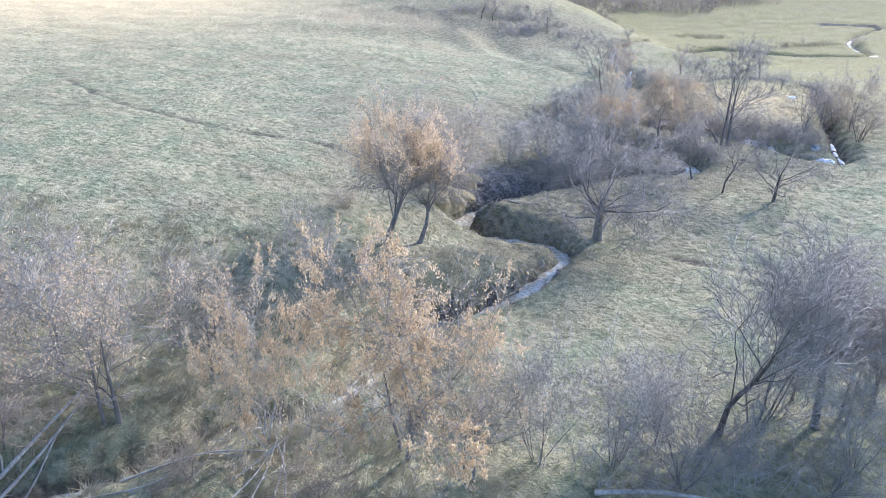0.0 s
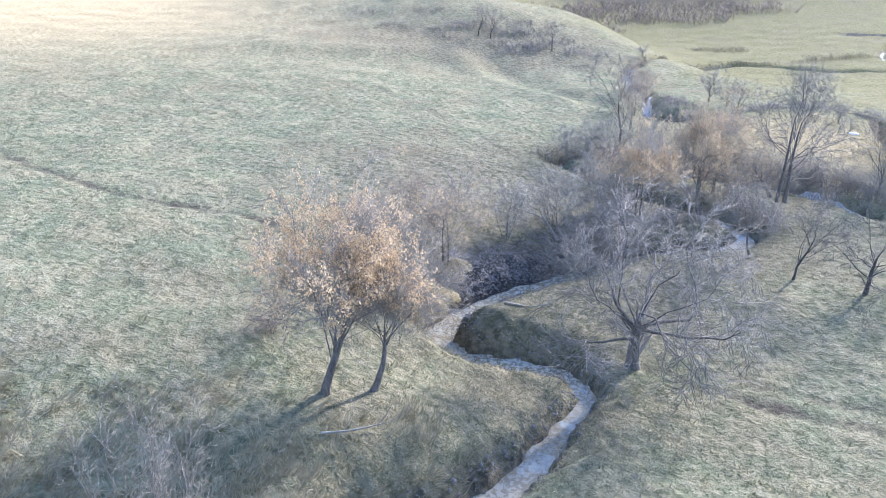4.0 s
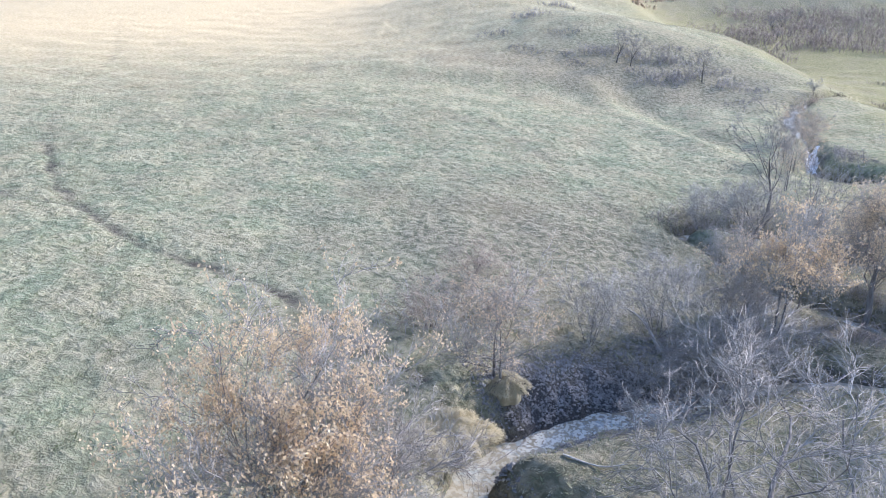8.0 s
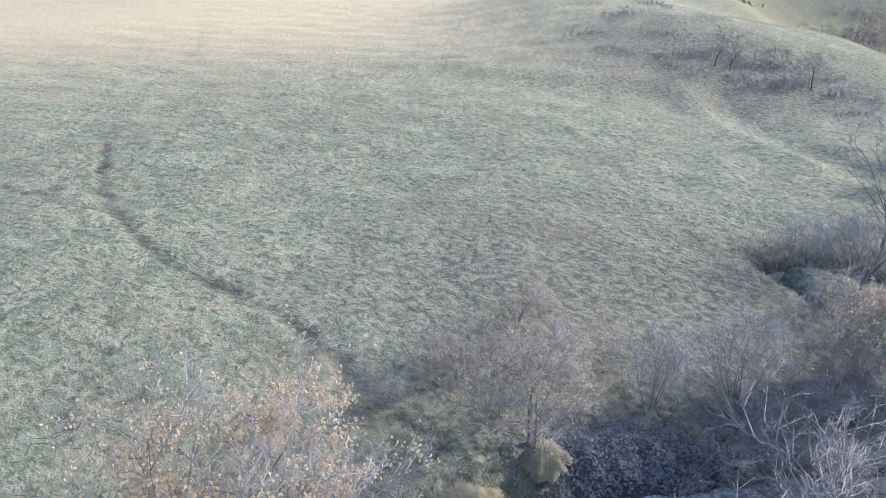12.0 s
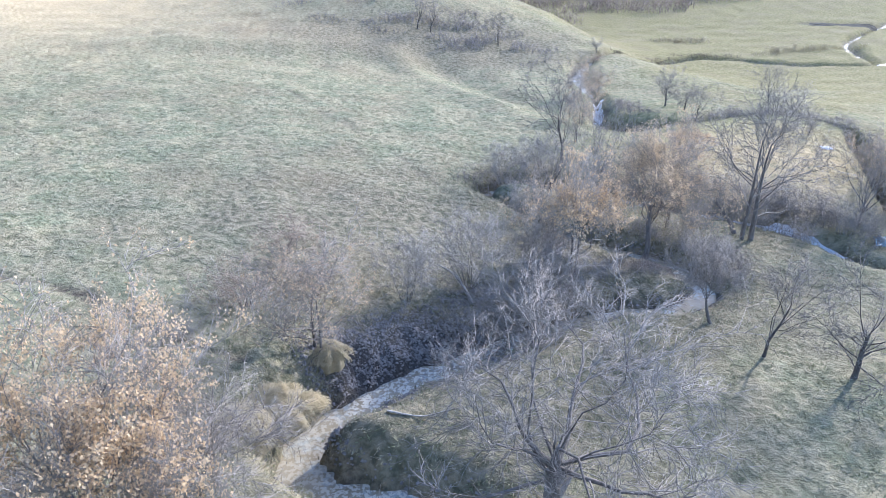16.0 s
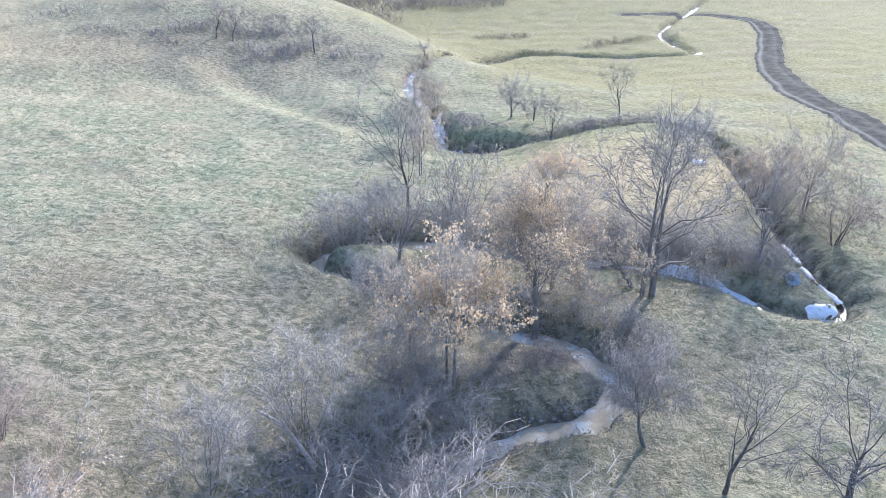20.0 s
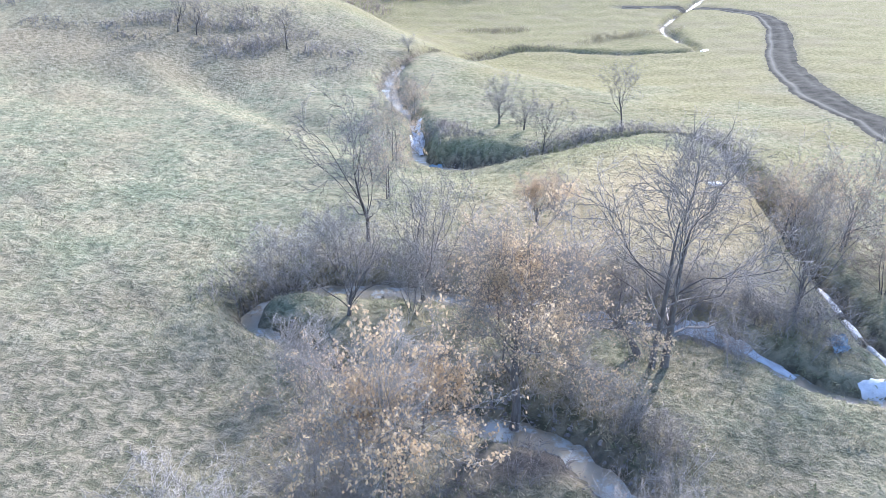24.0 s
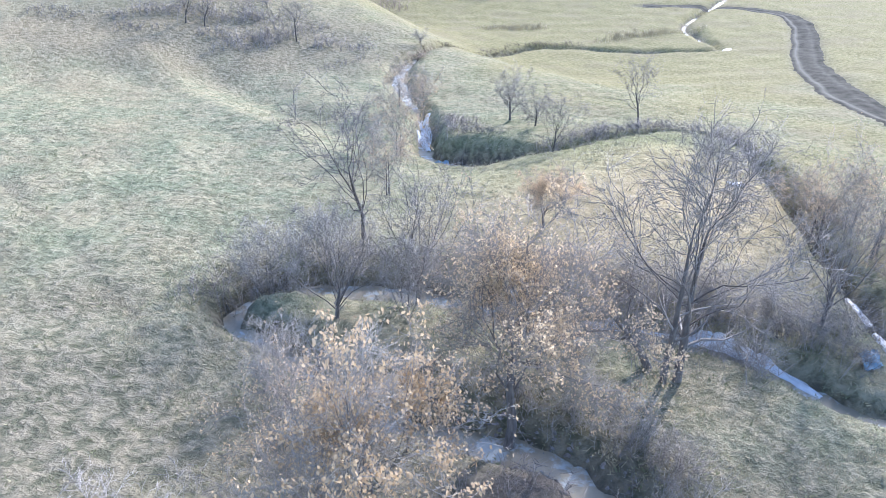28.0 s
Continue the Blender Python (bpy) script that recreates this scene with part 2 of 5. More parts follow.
def bumped(nodes, links, b, height, strength, distance):
    n = nodes.new("ShaderNodeBump")
    n.inputs["Strength"].default_value, n.inputs["Distance"].default_value = strength, distance
    links.new(height, n.inputs["Height"])
    links.new(n.outputs[0], b.inputs["Normal"])


def ground_material():
    m, n, l, b = shader("pasture", 0.95)
    b.inputs["Specular IOR Level"].default_value = 0.15
    coarse_tone, fine = noise_of(n, l, 0.16, 5), noise_of(n, l, 2.5, 5, (1, 1.1, 1), 0.62, 0.5, 0.3)
    tiny, mid = noise_of(n, l, 8, 4, (1, 1.2, 1), 0.7, 0.9, 0.2), noise_of(n, l, 0.5, 5)
    straw, green, soil, mud = (0.375, 0.345, 0.22), (0.24, 0.266, 0.163), (0.10, 0.088, 0.07), (0.10, 0.093, 0.086)
    col = mixed(n, l, ramp(n, l, mid, 0.42, 0.58), straw, green)
    col = mixed(n, l, ramp(n, l, fine, 0.49, 0.37, 0, 0.75), col, (0.11, 0.123, 0.078))
    col = mixed(n, l, ramp(n, l, fine, 0.53, 0.64, 0, 0.6), col, (0.45, 0.42, 0.29))
    col = mixed(n, l, ramp(n, l, tiny, 0.5, 0.64, 0, 0.4), col, (0.13, 0.135, 0.09))

    def mask(name):
        a = n.new("ShaderNodeAttribute")
        a.attribute_name = name
        return a.outputs["Fac"]

    lush = mixed(n, l, ramp(n, l, fine, 0.4, 0.6), (0.20, 0.19, 0.08), (0.32, 0.285, 0.14))
    col = mixed(n, l, mask("lush"), col, lush)
    col = mixed(n, l, mask("mossy"), col, mixed(n, l, ramp(n, l, fine, 0.4, 0.6), (0.13, 0.17, 0.06), (0.30, 0.32, 0.15)))
    # rough grass colour, also used to paint shade on slopes and under trees
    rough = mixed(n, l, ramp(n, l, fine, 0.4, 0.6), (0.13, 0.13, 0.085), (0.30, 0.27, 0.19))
    col = mixed(n, l, mask("coarse_tone"), col, rough)
    col = mixed(n, l, ramp(n, l, coarse_tone, 0.46, 0.7, 0, 0.45), col, (0.27, 0.225, 0.145))
    # pale straw with the warm distant haze and glow put into its colour
    col = mixed(n, l, mask("straw_glow"), col, mixed(n, l, ramp(n, l, fine, 0.4, 0.6), (0.62, 0.475, 0.26), (0.72, 0.565, 0.33)))
    col = mixed(n, l, ramp(n, l, mask("worn"), 0.1, 0.8, 0, 0.95), col, soil)
    bank = mixed(n, l, ramp(n, l, fine, 0.4, 0.62), soil, (0.28, 0.245, 0.17))
    col = mixed(n, l, mask("bare"), col, bank)
    col = mixed(n, l, mask("churned"), col, mixed(n, l, ramp(n, l, tiny, 0.35, 0.7), mud, (0.14, 0.125, 0.115)))
    dirt = mixed(n, l, ramp(n, l, fine, 0.4, 0.6), (0.07, 0.066, 0.06), (0.16, 0.15, 0.13))
    col = mixed(n, l, mask("road"), col, dirt)
    l.new(col, b.inputs["Base Color"])
    add = n.new("ShaderNodeMath")
    l.new(fine, add.inputs[0])
    l.new(ramp(n, l, tiny, 0, 1, 0, 0.4), add.inputs[1])
    bumped(n, l, b, add.outputs[0], 0.9, 0.18)
    return m


def bark_material(name, dark, light):
    m, n, l, b = shader(name, 0.92)
    col = mixed(n, l, ramp(n, l, noise_of(n, l, 9, 5, (1, 1, 0.25)), 0.35, 0.65), dark, light)
    l.new(mixed(n, l, ramp(n, l, noise_of(n, l, 1.6, 3), 0.5, 0.75, 0, 0.6), col, (0.22, 0.21, 0.195)), b.inputs["Base Color"])
    bumped(n, l, b, noise_of(n, l, 22, 4, (1, 1, 0.2)), 0.6, 0.03)
    return m


def varied_material(name, colours, rough=0.85, thin=0.0, clump=0.0):
    """A colour of its own for every separate leaf, blade or twig."""
    m, n, l, b = shader(name, rough)
    b.inputs["Specular IOR Level"].default_value = 0.2
    g, r = n.new("ShaderNodeNewGeometry"), n.new("ShaderNodeValToRGB")
    if clump:
        both = n.new("ShaderNodeMix")
        both.inputs[0].default_value = 0.75
        l.new(g.outputs["Random Per Island"], both.inputs[2])
        l.new(ramp(n, l, noise_of(n, l, clump, 3, (1, 1.3, 1), 0.65, 0.7), 0.42, 0.58), both.inputs[3])
        l.new(both.outputs[0], r.inputs["Fac"])
    else:
        l.new(g.outputs["Random Per Island"], r.inputs["Fac"])
    el = r.color_ramp.elements
    while len(el) < len(colours):
        el.new(0.5)
    for k, c in enumerate(colours):
        el[k].position, el[k].color = k / max(1, len(colours) - 1), (*c, 1)
    patch = mixed(n, l, ramp(n, l, noise_of(n, l, 0.35, 3), 0.4, 0.65, 0, 0.45), r.outputs["Color"], colours[0])
    l.new(patch, b.inputs["Base Color"])
    if thin:
        t = n.new("ShaderNodeBsdfTranslucent")
        mx = n.new("ShaderNodeMixShader")
        l.new(patch, t.inputs["Color"])
        mx.inputs[0].default_value = thin
        l.new(b.outputs[0], mx.inputs[1])
        l.new(t.outputs[0], mx.inputs[2])
        l.new(mx.outputs[0], n["Material Output"].inputs["Surface"])
    return m


def water_material():
    m, n, l, b = shader("creek_water", 0.08)
    tan = mixed(n, l, ramp(n, l, noise_of(n, l, 0.5, 4), 0.4, 0.62), (0.29, 0.25, 0.175), (0.42, 0.375, 0.28))
    ice = ramp(n, l, noise_of(n, l, 0.9, 6, (1, 1, 1), 0.7), 0.51, 0.61)
    riffle_glint = n.new("ShaderNodeAttribute")
    riffle_glint.attribute_name = "riffle_glint"
    broken = n.new("ShaderNodeMath")
    broken.operation = "MULTIPLY"
    l.new(riffle_glint.outputs["Fac"], broken.inputs[0])
    l.new(ramp(n, l, noise_of(n, l, 5.5, 4, (1, 1, 1), 0.65), 0.48, 0.53), broken.inputs[1])
    col = mixed(n, l, ice, tan, (0.44, 0.47, 0.45))
    # bright sky glints on the broken water, painted into the base colour
    l.new(mixed(n, l, broken.outputs[0], col, (0.76, 0.735, 0.63)), b.inputs["Base Color"])
    l.new(ramp(n, l, ice, 0, 1, 0.05, 0.45), b.inputs["Roughness"])
    b.inputs["IOR"].default_value, b.inputs["Specular IOR Level"].default_value = 1.33, 0.9
    bumped(n, l, b, noise_of(n, l, 7, 4), 0.3, 0.03)
    return m


def snow_material():
    m, n, l, b = shader("old_snow", 0.6)
    l.new(mixed(n, l, ramp(n, l, noise_of(n, l, 2.5, 5), 0.45, 0.7), (0.82, 0.84, 0.86), (0.62, 0.64, 0.66)), b.inputs["Base Color"])
    bumped(n, l, b, noise_of(n, l, 7, 4), 0.5, 0.05)
    return m


PASTURE = ground_material()
BARK = bark_material("grey_bark", (0.12, 0.108, 0.098), (0.26, 0.24, 0.22))
DARK_BARK = bark_material("dark_bark", (0.075, 0.066, 0.06), (0.16, 0.145, 0.13))
DEAD_WOOD = bark_material("bleached_wood", (0.30, 0.283, 0.258), (0.52, 0.495, 0.455))
TWIG = varied_material("grey_twigs", [(0.35, 0.325, 0.295), (0.24, 0.22, 0.20), (0.45, 0.42, 0.385)])
TWIG_DARK = varied_material("dark_twigs", [(0.27, 0.25, 0.235), (0.19, 0.175, 0.16), (0.36, 0.335, 0.31)])
TWIG_RED = varied_material("reddish_twigs", [(0.36, 0.29, 0.235), (0.26, 0.205, 0.17), (0.47, 0.39, 0.32)])
TWIG_PALE = varied_material("pale_twigs", [(0.42, 0.40, 0.365), (0.30, 0.28, 0.26), (0.52, 0.50, 0.455)])
LEAF = varied_material("withered_leaves", [(0.69, 0.555, 0.375), (0.55, 0.44, 0.30), (0.78, 0.64, 0.45), (0.63, 0.505, 0.345)], 0.8, 0.5)
LEAF_GOLD = varied_material("golden_leaves", [(0.66, 0.51, 0.325), (0.52, 0.40, 0.26), (0.76, 0.60, 0.40), (0.60, 0.47, 0.31)], 0.8, 0.4)
LEAF_PALE = varied_material("faded_leaves", [(0.75, 0.585, 0.385), (0.60, 0.465, 0.31), (0.85, 0.69, 0.47)], 0.8, 0.55)
BLADE = varied_material("dry_grass", [(0.19, 0.21, 0.12), (0.28, 0.295, 0.175), (0.39, 0.375, 0.24), (0.53, 0.50, 0.34)], 0.8, 0.5, 2.4)
BLADE_TALL = varied_material("rank_grass", [(0.36, 0.325, 0.22), (0.47, 0.425, 0.295), (0.65, 0.59, 0.43)], 0.8, 0.4, 3.0)
STRAW = varied_material("hanging_straw", [(0.46, 0.40, 0.26), (0.58, 0.51, 0.34), (0.72, 0.64, 0.45)], 0.8, 0.4, 3.0)
SEDGE = varied_material("dark_sedge", [(0.12, 0.105, 0.075), (0.19, 0.165, 0.115), (0.27, 0.235, 0.165)], 0.85)
NEEDLE = varied_material("juniper_needles", [(0.10, 0.11, 0.05), (0.14, 0.14, 0.065), (0.18, 0.165, 0.08)], 0.8)
WATER, SNOW = water_material(), snow_material()


# ---- meshes ----
def mesh_of(name, verts, faces, material, smooth=False):
    """A mesh from arrays of places and of faces that all have the same number of corners."""
    verts, faces = np.asarray(verts, np.float32), np.asarray(faces, np.int32)
    me = bpy.data.meshes.new(name)
    me.vertices.add(len(verts))
    me.vertices.foreach_set("co", verts.ravel())
    n = faces.shape[1]
    me.loops.add(faces.size)
    me.loops.foreach_set("vertex_index", faces.ravel())
    me.polygons.add(len(faces))
    me.polygons.foreach_set("loop_start", np.arange(len(faces), dtype=np.int32) * n)
    me.polygons.foreach_set("loop_total", np.full(len(faces), n, np.int32))
    if smooth:
        me.polygons.foreach_set("use_smooth", np.ones(len(faces), bool))
    me.update(calc_edges=True)
    me.materials.append(material)
    return me


def part(name, mesh, parent, label=""):
    ob = new(name, mesh)
    ob.parent = parent
    return tagged(ob, label)


# ---- the ground: one sheet to the horizon ----
def steps(core, fine, mid_reach, mid, limit, growth):
    """Places along one axis: close together in the core, wider round it, and ever wider out to the limit."""
    def outward(start, reach):
        out, p, s = [], start, mid
        while abs(p - start) < reach:
            p += mid
            out.append(p)
        while p < limit:
            s *= growth
            p += s
            out.append(p)
        return np.array(out)
    lo, hi = core
    inner = np.arange(lo, hi + fine / 2, fine)
    return np.concatenate([-outward(-lo, mid_reach[0])[::-1], inner, outward(inner[-1], mid_reach[1])])


xs, ys = steps((-34, 46), 0.3, (22, 62), 0.8, 3600, 1.09), steps((13, 88), 0.3, (4, 84), 0.8, 3600, 1.09)
gx, gy = np.meshgrid(xs, ys)
gx, gy = gx.ravel(), gy.ravel()
gz, _, bare, churned, worn, on_road = ground(gx, gy, True)
nx, ny = len(xs), len(ys)
quad = (np.arange(nx - 1)[None] + nx * np.arange(ny - 1)[:, None]).ravel()
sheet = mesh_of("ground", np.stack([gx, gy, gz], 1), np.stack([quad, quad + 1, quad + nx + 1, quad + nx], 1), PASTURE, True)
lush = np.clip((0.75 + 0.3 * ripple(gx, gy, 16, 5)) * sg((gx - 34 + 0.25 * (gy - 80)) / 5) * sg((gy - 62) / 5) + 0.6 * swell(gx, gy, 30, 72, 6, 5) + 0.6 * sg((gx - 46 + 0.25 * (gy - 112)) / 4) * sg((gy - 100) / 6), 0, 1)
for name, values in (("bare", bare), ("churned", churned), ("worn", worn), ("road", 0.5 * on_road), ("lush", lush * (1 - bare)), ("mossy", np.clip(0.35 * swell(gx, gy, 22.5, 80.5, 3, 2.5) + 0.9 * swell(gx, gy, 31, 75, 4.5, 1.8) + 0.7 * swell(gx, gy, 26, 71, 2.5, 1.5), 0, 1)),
                     # far land bleached by painted haze; the hump's dry grass painted as sunlit
                     ("straw_glow", np.clip(0.55 * swell(gx, gy, 27, 67.5, 6, 4) + 0.4 * swell(gx, gy, 31, 64, 3, 4) + 1.1 * sg((np.hypot(gx, gy - 20) - 90) / 13) * sg((-gx - 12 - 0.12 * (gy - 100)) / 14) + sg((np.hypot(gx, gy - 20) - 250) / 20) * sg((20 - gx) / 12), 0, 1)),
                     # rough grass, plus painted shade on hill flank, far slope and under the tree
                     ("coarse_tone", np.clip(1.2 * swell(gx, gy, -2, 110, 17, 5.5) + 0.9 * swell(gx, gy, 17, 118, 12, 8) + 0.5 * swell(gx, gy, 15, 90, 5, 4) + 1.4 * swell(gx, gy, 3.5, 55, 10, 9) + 0.5 * swell(gx, gy, -12, 30, 9, 7) + 0.9 * swell(gx, gy, 10, 42, 6, 3.5) + 0.6 * swell(gx, gy, 3, 34.5, 5, 3) + 0.9 * swell(gx, gy, 23, 52, 7, 5) + 1.0 * swell(gx, gy, 15.5, 53, 3, 2) + 0.4 * swell(gx, gy, 12, 26, 12, 8) + 0.25 * ripple(gx, gy, 7, 3) + 0.9 * sg((gy - 222) / 8) * sg((gx - 26) / 8) - 0.2, 0, 1))):
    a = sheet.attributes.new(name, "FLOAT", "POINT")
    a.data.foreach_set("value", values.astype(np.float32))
tagged(new("ground", sheet), "pale dry pasture grass over rolling ground", "ground", kind="structure")


# ---- the creek's water ----
def ribbon(line, half, lift=0.0):
    way = np.gradient(line[:, :2], axis=0)
    way /= np.linalg.norm(way, axis=1)[:, None] + 1e-9
    side = np.stack([-way[:, 1], way[:, 0]], 1)
    cols = np.linspace(-1, 1, 5)
    v = np.concatenate([np.c_[line[:, :2] + side * (c * half)[:, None], line[:, 2] + lift] for c in cols])
    n = len(line)
    f = [[k * n + s, k * n + s + 1, (k + 1) * n + s + 1, (k + 1) * n + s] for k in range(4) for s in range(n - 1)]
    return v, f


stream = mesh_of("creek", *ribbon(creek, (half_water + 0.22 - 0.14 * in_gully) * (1 - 0.96 * sg((creek[:, 0] - 31.3) * 4) * sg((78 - creek[:, 1]) * 2))), WATER, True)
# where the creek gets its painted glints
riffle_glint = stream.attributes.new("riffle_glint", "FLOAT", "POINT")
riffle_glint.data.foreach_set("value", np.tile(np.clip(1.5 * swell(creek[:, 0], creek[:, 1], 6.2, 45.8, 4.2, 3.0) + 0.5 * swell(creek[:, 0], creek[:, 1], 1, 31, 5, 4) + 0.9 * swell(creek[:, 0], creek[:, 1], 5, 38.6, 3, 1.5), 0, 1), 5).astype(np.float32))
tagged(new("creek", stream), "shallow muddy creek with glinting riffles", "water", kind="structure")


# ---- the dirt road ----
def dirt_material():
    m, n, l, b = shader("road_dirt", 1.0)
    b.inputs["Specular IOR Level"].default_value = 0.05
    col = mixed(n, l, ramp(n, l, noise_of(n, l, 0.8, 5), 0.38, 0.62), (0.06, 0.06, 0.05), (0.115, 0.11, 0.09))
    rut = n.new("ShaderNodeAttribute")
    rut.attribute_name = "rut"
    l.new(mixed(n, l, rut.outputs["Fac"], col, (0.21, 0.20, 0.165)), b.inputs["Base Color"])
    bumped(n, l, b, noise_of(n, l, 3, 4), 0.8, 0.1)
    return m


way = np.gradient(road[:, :2], axis=0)
way /= np.linalg.norm(way, axis=1)[:, None]
cols, n_road = np.linspace(-1, 1, 11), len(road)
edge = 2.0 + 0.12 * np.sin(np.arange(n_road) * 0.35) + 0.05 * np.sin(np.arange(n_road) * 1.3)
strip = []
for c in cols:
    p = road[:, :2] + np.stack([-way[:, 1], way[:, 0]], 1) * (c * edge)[:, None]
    strip.append(np.c_[p, ground(p[:, 0], p[:, 1]) + 0.14 - 0.2 * c ** 6 - 0.05 * np.exp(-((abs(c) - 0.45) / 0.15) ** 2)])
road_mesh = mesh_of("road", np.concatenate(strip), [[k * n_road + s, k * n_road + s + 1, (k + 1) * n_road + s + 1, (k + 1) * n_road + s] for k in range(10) for s in range(n_road - 1)], dirt_material(), True)
rut = road_mesh.attributes.new("rut", "FLOAT", "POINT")
rut.data.foreach_set("value", np.repeat(np.exp(-((cols - 0.6) / 0.12) ** 2) + 0.3 * np.exp(-((cols + 0.35) / 0.14) ** 2), n_road).astype(np.float32))
tagged(new("road", road_mesh), "dark rutted dirt road across the pasture", "road", kind="structure")


# ---- trees and bushes ----
def tubes(runs, sides, rnd):
    """Tapered tubes round lines of places: runs of (places, radii). Returns places and four-cornered faces."""
    vs, fs, base = [], [], 0
    ang = np.arange(sides) * 2 * np.pi / sides
    for pts, rad in runs:
        pts, rad = np.asarray(pts, float), np.asarray(rad, float)
        way = np.gradient(pts, axis=0)
        way /= np.linalg.norm(way, axis=1)[:, None] + 1e-9
        ref = np.where(np.abs(way[:, 2:3]) > 0.9, [[1.0, 0, 0]], [[0, 0, 1.0]])
        u = np.cross(way, ref)
        u /= np.linalg.norm(u, axis=1)[:, None] + 1e-9
        w = np.cross(way, u)
        ring = pts[:, None] + rad[:, None, None] * (np.cos(ang)[None, :, None] * u[:, None] + np.sin(ang)[None, :, None] * w[:, None])
        vs.append(ring.reshape(-1, 3))
        n = len(pts)
        k = np.arange(n - 1)[:, None] * sides
        a, b = np.arange(sides)[None], (np.arange(sides)[None] + 1) % sides
        fs.append(np.stack([base + k + a, base + k + b, base + k + sides + b, base + k + sides + a], -1).reshape(-1, 4))
        base += n * sides
    return np.concatenate(vs), np.concatenate(fs)


def spikes(starts, ends, radius):
    """Many three-sided twigs, each ending in a point."""
    n = len(starts)
    way = ends - starts
    ref = np.where(np.abs(way[:, 2:3]) > 0.8 * np.linalg.norm(way, axis=1)[:, None], [[1.0, 0, 0]], [[0, 0, 1.0]])
    u = np.cross(way, ref)
    u /= np.linalg.norm(u, axis=1)[:, None] + 1e-9
    w = np.cross(way, u)
    w /= np.linalg.norm(w, axis=1)[:, None] + 1e-9
    r = radius[:, None]
    v = np.stack([starts + r * u, starts + r * (-0.5 * u + 0.87 * w), starts + r * (-0.5 * u - 0.87 * w), ends], 1)
    k = 4 * np.arange(n)[:, None]
    f = np.stack([k + [0, 1, 3], k + [1, 2, 3], k + [2, 0, 3]], 1).reshape(-1, 3)
    return v.reshape(-1, 3), f


def turned(way, rnd, by):
    """A direction that leans off the given one by about that many degrees."""
    side = Vector((rnd.gauss(0, 1), rnd.gauss(0, 1), rnd.gauss(0, 1))).cross(way)
    side.normalize()
    a = radians(by * rnd.uniform(0.6, 1.4))
    return (way * math.cos(a) + side * math.sin(a)).normalized()


def limb(rnd, at, way, length, radius, pieces, lift, wander):
    """A wandering line with its tapering radii."""
    pts, rad = [at.copy()], [radius]
    for k in range(pieces):
        way = (way + Vector((rnd.gauss(0, wander), rnd.gauss(0, wander), rnd.gauss(0, wander) + lift))).normalized()
        at = at + way * (length / pieces)
        pts.append(at.copy())
        rad.append(max(radius * (1 - 0.8 * (k + 1) / pieces), 0.008))
    return pts, rad, way


